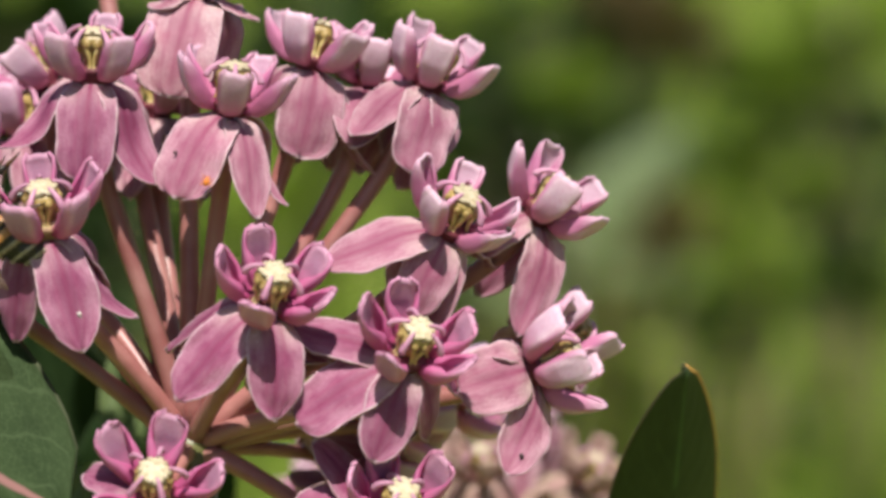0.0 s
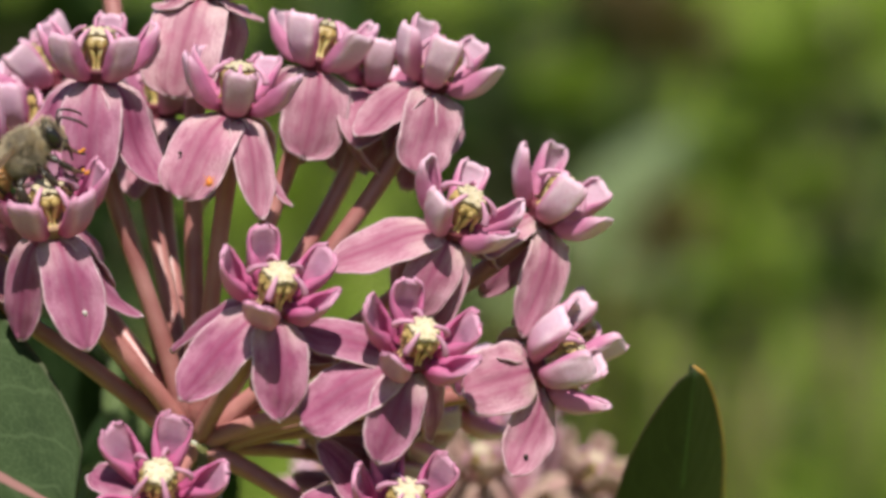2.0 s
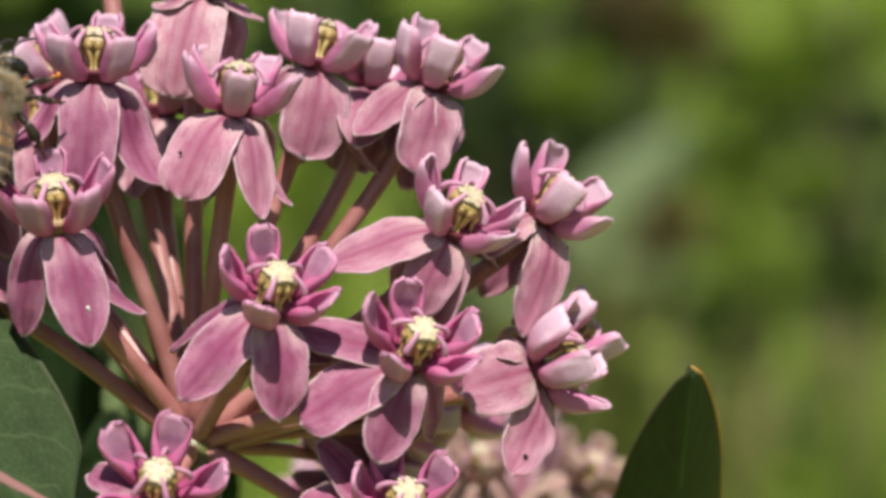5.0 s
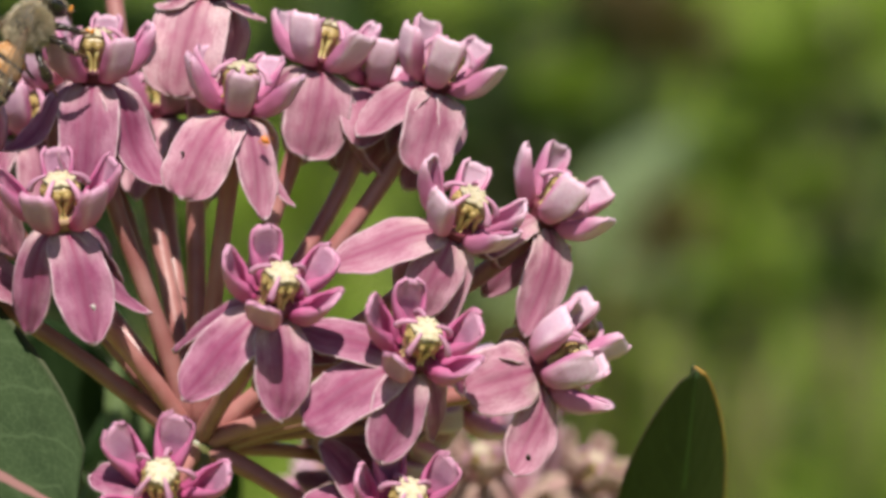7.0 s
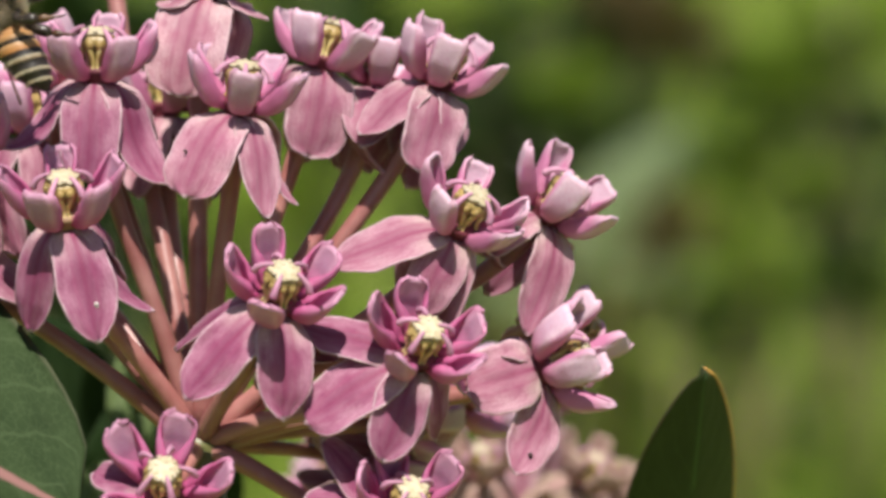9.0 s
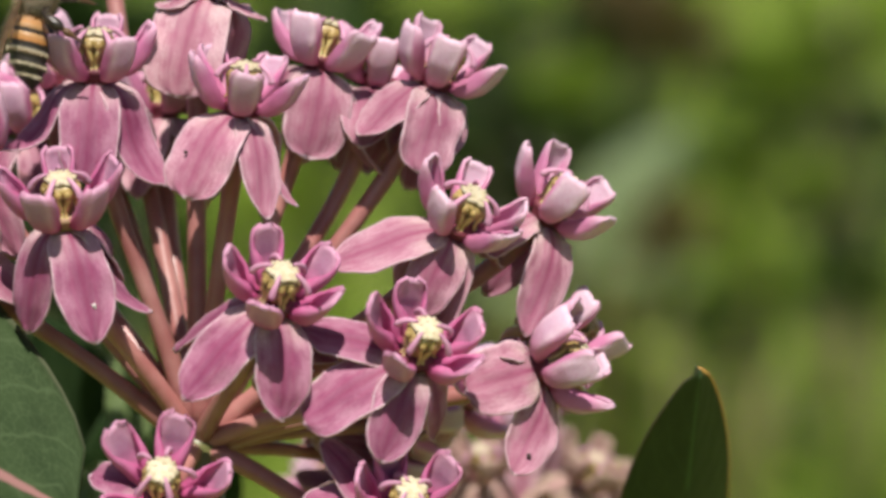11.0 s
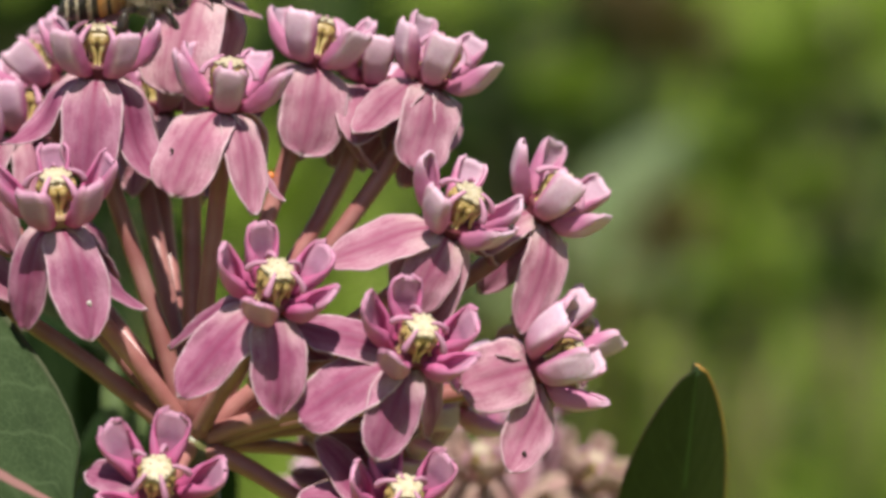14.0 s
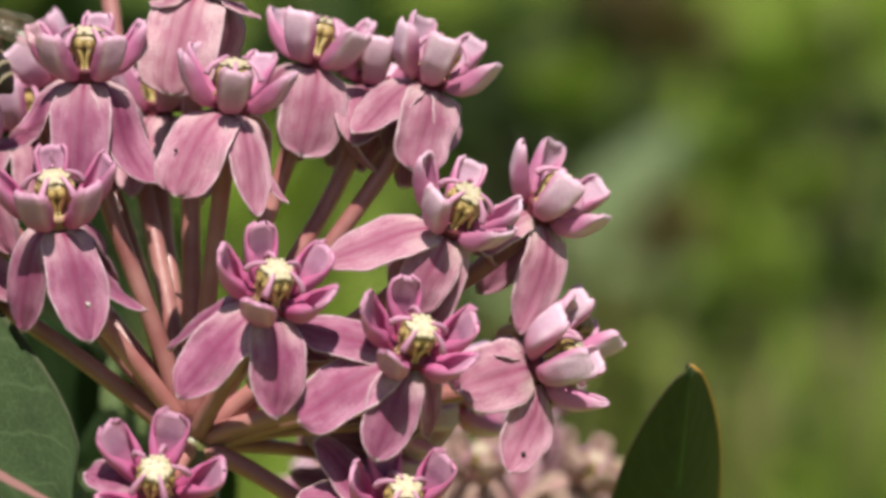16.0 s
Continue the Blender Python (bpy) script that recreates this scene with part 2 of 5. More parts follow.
FACE = simple("bee head", (0.03, 0.024, 0.018), (0.075, 0.06, 0.042), 900, 0.45)
FUZZ = simple("bee hair", (0.72, 0.61, 0.43), (0.85, 0.77, 0.60), 500, 0.6, 0.3, 0, 0, 0.45, (1, 0.92, 0.75))
CHITIN = simple("bee leg", (0.012, 0.010, 0.008), (0.05, 0.032, 0.02), 900, 0.3, 0.5)
BROWN = simple("brown leg", (0.06, 0.03, 0.015), (0.16, 0.08, 0.035), 900, 0.35, 0.5)
EYE = simple("bee eye", (0.008, 0.007, 0.006), (0.022, 0.018, 0.015), 2000, 0.16, 0.6)
VEIN = simple("wing vein", (0.10, 0.05, 0.02), (0.18, 0.10, 0.05), 900, 0.4)
SOIL = ground_material()
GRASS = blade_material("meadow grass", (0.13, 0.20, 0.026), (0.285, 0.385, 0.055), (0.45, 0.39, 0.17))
# Dark leaf colour: the shade among the weeds is put into it.
SHADE_FOLIAGE = blade_material("shade-toned foliage", (0.020, 0.042, 0.012), (0.05, 0.085, 0.022), (0.09, 0.11, 0.04), 0.2)
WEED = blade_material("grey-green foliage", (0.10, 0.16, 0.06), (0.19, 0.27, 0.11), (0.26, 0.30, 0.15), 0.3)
# Brighter leaf colour: sunlight on the foliage is put into it.
SUNLIT_FOLIAGE = blade_material("sunlit-toned foliage", (0.17, 0.25, 0.032), (0.33, 0.43, 0.075), (0.40, 0.42, 0.12), 0.4)
BROWNISH = blade_material("dry foliage", (0.10, 0.07, 0.03), (0.20, 0.14, 0.06), (0.28, 0.20, 0.10), 0.2)


# ---- mesh writers: lists of pieces (points, faces, uv, material) are joined into one mesh ----
def joined(name, pieces, mats, smooth=True):
    verts, faces, uvs, slots = [], [], [], []
    for pts, fs, uv, slot in pieces:
        k = len(verts)
        verts += [tuple(p) for p in pts]
        faces += [tuple(i + k for i in f) for f in fs]
        uvs += list(uv)
        slots += [slot] * len(fs)
    me = bpy.data.meshes.new(name)
    me.from_pydata(verts, [], faces)
    lay = me.uv_layers.new(name="uv")
    loops = np.empty(len(me.loops), dtype=np.int32)
    me.loops.foreach_get("vertex_index", loops)
    lay.data.foreach_set("uv", np.asarray(uvs, dtype=np.float32)[loops].ravel())
    me.polygons.foreach_set("material_index", slots)
    me.polygons.foreach_set("use_smooth", [smooth] * len(faces))
    for m in mats:
        me.materials.append(m)
    me.update()
    return me


def shell(fn, nu, nv, thick, slot=0):
    """A curved sheet of some thickness: fn(u, v) gives millimetres."""
    P = np.array([[fn(i / nu, j / nv) for j in range(nv + 1)] for i in range(nu + 1)], dtype=float)
    du, dv = np.gradient(P, axis=0), np.gradient(P, axis=1)
    N = np.cross(du, dv)
    L = np.linalg.norm(N, axis=2, keepdims=True)
    N = N / np.maximum(L, 1e-9)
    pts = np.concatenate([(P + N * thick / 2).reshape(-1, 3), (P - N * thick / 2).reshape(-1, 3)]) * MM
    uv = [(i / nu, j / nv) for i in range(nu + 1) for j in range(nv + 1)] * 2
    w, h = nv + 1, (nu + 1) * (nv + 1)
    fs = []
    for i in range(nu):
        for j in range(nv):
            a = i * w + j
            fs.append((a, a + w, a + w + 1, a + 1))
            fs.append((h + a, h + a + 1, h + a + w + 1, h + a + w))
    ring = [j for j in range(w)] + [i * w + nv for i in range(1, nu + 1)] + [nu * w + j for j in range(nv - 1, -1, -1)] + [i * w for i in range(nu - 1, 0, -1)]
    for a, b in zip(ring, ring[1:] + ring[:1]):
        fs.append((a, b, b + h, a + h))
    return pts, fs, uv, slot


def tube(line, radii, n=8, slot=0):
    """A round rod along a line of points, in millimetres, capped at both ends."""
    line = [Vector(p) for p in line]
    if isinstance(radii, (int, float)):
        radii = [radii] * len(line)
    pts, uv, fs = [], [], []
    side = None
    for i, p in enumerate(line):
        d = (line[min(i + 1, len(line) - 1)] - line[max(i - 1, 0)]).normalized()
        if side is None:
            side = d.orthogonal().normalized()
        side = (side - d * side.dot(d)).normalized()
        other = d.cross(side)
        for k in range(n):
            a = 2 * math.pi * k / n
            pts.append((p + (side * math.cos(a) + other * math.sin(a)) * radii[i]) * MM)
            uv.append((i / (len(line) - 1), k / n))
    for i in range(len(line) - 1):
        for k in range(n):
            a, b = i * n + k, i * n + (k + 1) % n
            fs.append((a, b, b + n, a + n))
    fs.append(tuple(range(n - 1, -1, -1)))
    fs.append(tuple((len(line) - 1) * n + k for k in range(n)))
    return pts, fs, uv, slot


def lathe(profile, n=20, slot=0, wave=None, m=None):
    """A turned body from (radius, height) pairs in millimetres; wave(angle, height share) scales the radius."""
    pts, uv, fs = [], [], []
    for i, (r, z) in enumerate(profile):
        s = i / (len(profile) - 1)
        for k in range(n):
            a = 2 * math.pi * k / n
            q = r * (wave(a, s) if wave else 1.0)
            p = Vector((q * math.cos(a), q * math.sin(a), z))
            pts.append((m @ p if m else p) * MM)
            uv.append((s, k / n))
    for i in range(len(profile) - 1):
        for k in range(n):
            a, b = i * n + k, i * n + (k + 1) % n
            fs.append((a, b, b + n, a + n))
    fs.append(tuple(range(n - 1, -1, -1)))
    fs.append(tuple((len(profile) - 1) * n + k for k in range(n)))
    return pts, fs, uv, slot


def blob(c, r, n=12, slot=0, turn=None, rough=0.0):
    """An egg-shaped body: centre and three radii in millimetres."""
    pts, uv, fs = [], [], []
    rows = max(6, n // 2 + 2)
    for i in range(rows + 1):
        th = math.pi * i / rows
        for k in range(n):
            a = 2 * math.pi * k / n
            p = Vector((math.sin(th) * math.cos(a), math.sin(th) * math.sin(a), math.cos(th)))
            if rough:
                p *= 1 + rough * noise.noise(p * 2.3 + Vector(c))
            p = Vector((p.x * r[0], p.y * r[1], p.z * r[2]))
            pts.append(((turn @ p if turn else p) + Vector(c)) * MM)
            uv.append((i / rows, k / n))
    for i in range(rows):
        for k in range(n):
            a, b = i * n + k, i * n + (k + 1) % n
            fs.append((a, a + n, b + n, b))
    return pts, fs, uv, slot


def moved(piece, m):
    """A piece carried by a matrix whose shift is in metres."""
    pts, fs, uv, slot = piece
    return [m @ Vector(p) for p in pts], fs, uv, slot


def part(name, me, parent, m=None, label=""):
    ob = new(name, me)
    ob.parent = parent
    ob.matrix_basis = m if m is not None else Matrix()
    if label:
        ob["label"] = label
    return ob


def bez(a, b, c, d, t):
    a, b, c, d = Vector(a), Vector(b), Vector(c), Vector(d)
    s = 1 - t
    return a * s ** 3 + b * 3 * s * s * t + c * 3 * s * t * t + d * t ** 3


def eased(x, xs, ys):
    """A smooth curve through (xs, ys)."""
    for i in range(len(xs) - 1):
        if x <= xs[i + 1]:
            t = (x - xs[i]) / (xs[i + 1] - xs[i])
            t = t * t * (3 - 2 * t) * 0.35 + t * 0.65
            return ys[i] + (ys[i + 1] - ys[i]) * t
    return ys[-1]


# ---- the milkweed flower ----
def petal_mesh(length, start, half, arch, kick, twist, seed, mat):
    """One reflexed petal along +x with its face to +z: it leaves the throat along start (x, z), swells by arch and lifts its tip by kick."""
    a, d = Vector((0, 0, 0)), Vector((length, 0, -kick))
    b = Vector((start[0], 0, start[1])) * length * 0.24 + Vector((0, 0, arch * 0.5))
    c = Vector((length * 0.66, 0, arch * 1.2 - kick * 0.5))
    across = Vector((0, 1, 0))

    def fn(u, v):
        p = bez(a, b, c, d, u) + Vector((0, 0, kick * max(0.0, (u - 0.5) / 0.5) ** 2))
        q = (bez(a, b, c, d, min(1, u + 0.02)) - bez(a, b, c, d, max(0, u - 0.02))).normalized()
        n = q.cross(across).normalized()
        w = eased(u, [0, .10, .25, .42, .6, .75, .86, .94, .98, 1], [.56, .76, .94, 1.04, 1.04, .94, .72, .42, .22, .04]) * half
        if half > 2.65:
            w = max(w, eased(u, [0, .6, .8, .9, .96, .99, 1], [0, 1.0, .98, .82, .58, .34, .06]) * half)
        s = 2 * v - 1
        w *= 1 + 0.09 * noise.noise(Vector((u * 4.0, math.copysign(3.0, s), seed * 7.3)))
        lift = -0.22 * w * s * s + 0.24 * abs(s) ** 5 * w * (0.4 + u)
        lift += 0.60 * noise.noise(Vector((u * 2.2, s * 0.9, seed * 3.1 + 9))) * (0.2 + u) + 0.12 * noise.noise(Vector((u * 9, s * 3.5, seed * 1.7)))
        lift -= 0.16 * math.exp(-(s / 0.10) ** 2) * math.sin(math.pi * u)
        lift += 0.45 * abs(s) ** 3 * noise.noise(Vector((u * 5.0, math.copysign(7.0, s), seed * 2.9))) * (0.3 + u)
        ang = radians(twist) * (0.3 + 0.7 * u)
        return p + (across * math.cos(ang) + n * math.sin(ang)) * (w * s) + (n * math.cos(ang) - across * math.sin(ang)) * lift

    return joined("petal", [shell(fn, 22, 14, 0.15)], [mat])


def hood_mesh(tip_in, wide, seed, open_wide):
    """One hood: an upright fleshy scoop. The older ones are flat-backed blades with open sides, the young ones plump, their sides meeting low down and parting towards a rounded lip."""
    a, b, c, d = (1.2, 0, 0.75), (2.7, 0, 0.50), (3.95, 0, 2.2), (4.75 - tip_in + (0.0 if open_wide else 0.40), 0, 5.3 if open_wide else 5.15)

    def fn(u, v):
        p = bez(a, b, c, d, u)
        q = bez(a, b, c, d, min(1, u + 0.01)) - bez(a, b, c, d, max(0, u - 0.01))
        out = Vector((q.z, 0, -q.x)).normalized()
        if open_wide:
            w = eased(u, [0, .15, .4, .65, .85, .95, .985, 1], [.34, .46, .74, .98, 1.10, 1.08, .98, .80]) * wide * 0.93
            depth = eased(u, [0, .2, .45, .7, .86, .95, 1], [.28, .46, .78, .80, .58, .38, .14])
            phi = (2 * v - 1) * eased(u, [0, .25, .5, .75, .9, 1], [3.0, 2.9, 2.7, 2.45, 2.15, 1.75])
        else:
            w = eased(u, [0, .15, .4, .65, .82, .91, .96, .985, 1], [.36, .50, .80, 1.04, 1.12, 1.06, .93, .76, .40]) * wide
            depth = eased(u, [0, .2, .45, .65, .8, .92, 1], [.28, .50, .90, .72, .38, .18, .05])
            phi = (2 * v - 1) * eased(u, [0, .35, .5, .65, .8, 1], [3.14, 3.14, 3.06, 2.70, 2.10, 1.65])
        sn, cs = math.sin(phi), math.cos(phi)
        y = w * math.copysign(abs(sn) ** 0.62, sn)
        x = depth * (math.copysign(abs(cs) ** 0.62, cs) - 0.15)
        if not open_wide:
            x += depth * 0.55 * max(0.0, (abs(phi) - 2.2) / 0.94) ** 2
        x += 0.20 * noise.noise(Vector((u * 2.5, phi * 0.7, seed * 4.1))) * u + 0.07 * noise.noise(Vector((u * 8, phi * 2.5, seed * 2.3)))
        y += 0.30 * u * noise.noise(Vector((u * 1.8, seed * 6.1, 1.0))) + 0.06 * math.sin(5 * u + seed)
        lip = 0.35 * noise.noise(Vector((phi * 1.3, seed * 3.3, 4.0))) * u ** 3
        return p + out * x + Vector((0, y, 0)) + Vector((q.x, 0, q.z)).normalized() * lip

    return joined("hood", [shell(fn, 20, 28, 0.30 if open_wide else 0.38)], [HOOD])


def horn_mesh():
    """A short fleshy peg that leans from the hood's fold to the stigma."""
    line = [bez((2.55, 0, 3.3), (2.4, 0, 4.1), (1.8, 0, 4.45), (0.95, 0, 4.74), t / 8) for t in range(9)]
    return joined("horn", [tube(line, [0.34, 0.33, 0.31, 0.28, 0.26, 0.23, 0.21, 0.18, 0.12], 8)], [HORN])


def column_pieces():
    """The anther column: a ring of five pairs of wings round a waisted body."""
    def wave(a, s):
        return 1 + 0.10 * math.cos(5 * a) * math.sin(math.pi * s)
    body = [(1.15, 0.9), (0.95, 1.4), (0.98, 2.0), (1.25, 2.7), (1.52, 3.3), (1.58, 3.7), (1.40, 4.05), (0.9, 4.2)]
    pieces = [lathe(body, 30, 1, wave)]
    for k in range(5):
        a = radians(72 * k + 36)
        for s in (-1, 1):
            turn = Matrix.Rotation(a, 4, "Z")
            line = [turn @ bez((1.80, s * 0.26, 0.95), (1.15, s * 0.10, 1.5), (1.34, s * 0.14, 2.2), (1.52, s * 0.62, 3.35), t / 8) for t in range(9)]
            pieces.append(tube(line, [0.15, 0.14, 0.13, 0.14, 0.17, 0.20, 0.22, 0.2, 0.08], 6, 2))
            pieces.append(blob(turn @ Vector((1.50, s * 0.42, 3.35)), (0.22, 0.36, 0.44), 8, 1, turn.to_3x3()))
        pieces.append(blob(turn @ Vector((1.66, 0, 3.15)), (0.10, 0.07, 0.30), 6, 3, turn.to_3x3()))
    return pieces


def stigma_mesh():
    def wave(a, s):
        return 1 + (0.16 * math.cos(5 * a) + 0.07 * math.cos(10 * a + 1)) * (1 - s * 0.6)
    body = [(1.0, 4.1), (1.30, 4.2), (1.40, 4.34), (1.28, 4.50), (0.9, 4.58), (0.5, 4.55), (0.15, 4.50)]
    pieces = [lathe(body, 30, 0, wave)]
    for k in range(10):
        a = radians(36 * k)
        r = 1.15 if k % 2 else 0.75
        pieces.append(blob((r * math.cos(a), r * math.sin(a), 4.55), (0.24, 0.24, 0.13), 7, 0, None, 0.3))
    return joined("stigma", pieces, [STIGMA])


KIND = random.Random(5)
HOODS, FRESH_HOODS = [[hood_mesh(t, w * 0.98, i, wide) for i, (t, w) in enumerate(((0.0, 1.36), (0.25, 1.30), (-0.2, 1.40), (0.1, 1.46), (0.3, 1.34), (-0.1, 1.42), (0.15, 1.28), (-0.25, 1.36)))] for wide in (True, False)]
FADED = simple("faded petal", (0.43, 0.225, 0.235), (0.56, 0.47, 0.32), 130, 0.55, 0.3, 0.15, 0.0001, 0.15, (1, 0.85, 0.75))
FADED_HOODS, MAUVE_HOODS, LIGHT_HOODS = [[me.copy() for me in HOODS] for _ in range(3)]
for me in FRESH_HOODS + MAUVE_HOODS:
    me.materials[0] = HOOD_FRESH
for me in LIGHT_HOODS:
    me.materials[0] = HOOD_LIGHT
for me in FADED_HOODS:
    me.materials[0] = FADED
PETAL_TONES = {"blush": PETAL, "mauve": PETAL_FRESH, "rich": PETAL_FRESH, "pale": PETAL_PALE, "mid": PETAL, "fresh": PETAL_FRESH, "faded": FADED}
HOOD_SETS = {"blush": LIGHT_HOODS, "mauve": MAUVE_HOODS, "rich": HOODS, "pale": LIGHT_HOODS, "mid": HOODS, "fresh": FRESH_HOODS, "faded": FADED_HOODS}
PLAIN_PETALS = {}
HORN_MESH, STIGMA_MESH = horn_mesh(), stigma_mesh()
COLUMN = column_pieces()


def hang_petal(ob, m, a, tip, shape, size, tone, seed, shared=None):
    """Hangs one petal from the throat of a flower so that its tip reaches tip (millimetres from the neck, in the world's directions)."""
    r = (tip - a * tip.dot(a)).normalized()
    foot = (r * 1.25 + a * 0.35) * size
    way = tip - foot
    f = way.normalized()
    n = (a - f * a.dot(f)).normalized()
    place = Matrix((f, n.cross(f), n)).transposed().to_4x4()
    place.translation = m.translation + foot * MM
    half, arch, kick, twist = shape
    me = PLAIN_PETALS.get(shared) if shared else None
    if me is None:
        me = petal_mesh(way.length, (r.dot(f), r.dot(n)), half * size, arch, kick, twist, seed, PETAL_TONES[tone])
        if shared:
            PLAIN_PETALS[shared] = me
    part("petal", me, ob, place)


def flower(plant, root, neck, axis, spin, size=1.0, tone="pale", hoods=(), petals=(), bend=0.2, thick=0.88, throat=None):
    """A flower with its stalk, hung in the plant at the root of the stalk, so that it nods about that point.
    root and neck are in the plant's space (metres); axis is the way it faces; hoods holds the turn and lean of each hood in degrees,
    petals for each one the tip's place from the neck (millimetres), half its width, its arch, its kick and its twist."""
    a = Vector(axis).normalized()
    f = turned(0, -1, 0)
    f = (f - a * f.dot(a)).normalized()
    m = Matrix((f, a.cross(f), a)).transposed().to_4x4() @ Matrix.Rotation(radians(spin), 4, "Z") @ Matrix.Scale(size, 4)
    m.translation = neck - root
    crown = m @ Matrix.Translation((0, 0, 0.5 * MM))
    reach = (neck - root)
    end = m @ Vector((0, 0, -1.2 * MM))
    up = Vector((0, 0, 1))
    line = [bez((0, 0, 0), reach * 0.35 + up * reach.length * bend * 0.25, end - a * reach.length * 0.28, end, t / 14) / MM for t in range(15)]
    radii = [thick * (1.12 - 0.22 * math.sin(math.pi * t / 14)) * size for t in range(15)]
    cup = [(0.8, -1.9), (1.2, -1.4), (1.45, -0.9), (1.42, -0.4), (1.40, 0.1), (1.50, 0.7), (1.85, 1.25), (2.1, 1.6), (1.4, 1.9)]
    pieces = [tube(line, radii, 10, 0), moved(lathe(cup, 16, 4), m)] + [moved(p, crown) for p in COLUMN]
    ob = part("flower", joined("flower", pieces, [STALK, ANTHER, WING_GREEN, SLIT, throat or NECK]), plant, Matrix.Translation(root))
    hinge = Matrix.Translation((1.3 * MM, 0, 0.7 * MM))
    for k in range(5):
        turn, lean = hoods[k] if hoods else (KIND.uniform(-6, 6), KIND.uniform(-4, 8))
        place = Matrix.Rotation(radians(72 * k + turn), 4, "Z")
        part("hood", KIND.choice(HOOD_SETS[tone]), ob, crown @ place @ hinge @ Matrix.Rotation(radians(lean), 4, "Y") @ hinge.inverted())
        part("horn", HORN_MESH, ob, crown @ place @ hinge @ Matrix.Rotation(radians(lean * 0.4), 4, "Y") @ hinge.inverted())
    for x, y, z, *shape in petals:
        hang_petal(ob, m, a, FOCUS.to_3x3() @ Vector((x, y, z)), shape, size, tone, KIND.uniform(0, 99))
    if not petals:
        for k in range(5):
            kind = KIND.randrange(4)
            out = (f * math.cos(radians(72 * k + 36 + spin)) + a.cross(f) * math.sin(radians(72 * k + 36 + spin))) * (3.2 + 0.9 * kind)
            hang_petal(ob, m, a, (out - a * (8.6 - 0.4 * kind)) * size, (2.4, 1.0, 0.3 + 0.5 * (kind == 3), 8 * kind - 12), size, tone, kind + 1, (tone, kind, size))
    part("stigma", STIGMA_MESH, ob, crown)
    return ob


def leaf_mesh(name, length, width, mat, fold=0.25, droop=0.15, blunt=0.6, wave=0.03, rim=None):
    """A leaf blade along +x with its midrib, in millimetres."""
    def fn(u, v):
        s = 2 * v - 1
        w = width * max(0.02, (math.sin(math.pi * min(1, 0.04 + 0.96 * u)) ** blunt)) * (1 - 0.25 * u)
        x = length * u
        z = abs(s) ** 1.3 * w * fold - droop * length * u * u + wave * width * math.sin(13 * u + 2.0 * s) * abs(s)
        return Vector((x, s * w, z))
    pieces = [shell(fn, 30, 16, 0.35, 0)]
    rib = [fn(t / 14, 0.5) - Vector((0, 0, 0.5)) for t in range(15)]
    pieces.append(tube(rib, [1.5 - 0.09 * t for t in range(15)], 8, 1))
    mats = [mat, STALK if mat == LEAF else mat]
    if rim:
        for edge in (0.0,):
            pieces.append(tube([fn(t / 24, edge) for t in range(25)], 0.24, 6, 2))
        mats.append(rim)
    return joined(name, pieces, mats)


# ---- ground ----
def ground():
    rng = random.Random(3)
    n, size = 60, 600.0
    pts, fs, uv = [], [], []
    for i in range(n + 1):
        for j in range(n + 1):
            x = math.copysign(abs(2 * i / n - 1) ** 3, 2 * i / n - 1) * size
            y = math.copysign(abs(2 * j / n - 1) ** 3, 2 * j / n - 1) * size
            d = math.hypot(x, y)
            z = 0.03 * noise.noise(Vector((x * 0.4, y * 0.4, 0))) * min(1, max(0, d - 0.4))
            pts.append((x, y, z - 0.004))
            uv.append((i / n, j / n))
    for i in range(n):
        for j in range(n):
            a = i * (n + 1) + j
            fs.append((a, a + n + 1, a + n + 2, a + 1))
    ob = new("ground", joined("ground", [(pts, fs, uv, 0)], [SOIL]))
    return tagged(ob, "grassy meadow soil with dry patches", "ground", kind="structure")


def blades(name, count, where, height, width, lean, mat, rng):
    """Many bent blades of grass as one mesh; where() gives a root."""
    pts, fs = [], []
    for _ in range(count):
        x, y, z = where()
        h, w = height * rng.uniform(0.5, 1.25), width * rng.uniform(0.6, 1.3)
        a, l = rng.uniform(0, 6.283), lean * rng.uniform(0.2, 1.3)
        b = rng.uniform(0, 6.283)
        dx, dy, sx, sy = math.cos(a) * l * h, math.sin(a) * l * h, math.cos(b) * w, math.sin(b) * w
        k = len(pts)
        pts += [(x - sx, y - sy, z), (x + sx, y + sy, z), (x + dx * 0.35 + sx * 0.8, y + dy * 0.35 + sy * 0.8, z + h * 0.6),
                (x + dx * 0.35 - sx * 0.8, y + dy * 0.35 - sy * 0.8, z + h * 0.6), (x + dx, y + dy, z + h)]
        fs += [(k, k + 1, k + 2, k + 3), (k + 3, k + 2, k + 4)]
    return joined(name, [(pts, fs, [(0, 0)] * len(pts), 0)], [mat], smooth=False)


def meadow():
    rng = random.Random(11)

    def root():
        if rng.random() < 0.40:
            d = 0.5 + 12.7 * rng.random() ** 1.3
            return (rng.gauss(0, 0.26) * (d + 1.0), d, -0.02)
        a, d = rng.uniform(0, 6.283), 0.12 + 9.0 * rng.random() ** 0.75
        return (math.cos(a) * d, math.sin(a) * d + 2.0, -0.02)
    ob = new("meadow_grass", blades("meadow_grass", 86000, root, 0.13, 0.004, 0.8, GRASS, rng))
    tagged(ob, "sunlit green meadow grass growing out of the soil", "grass", kind="stuff")


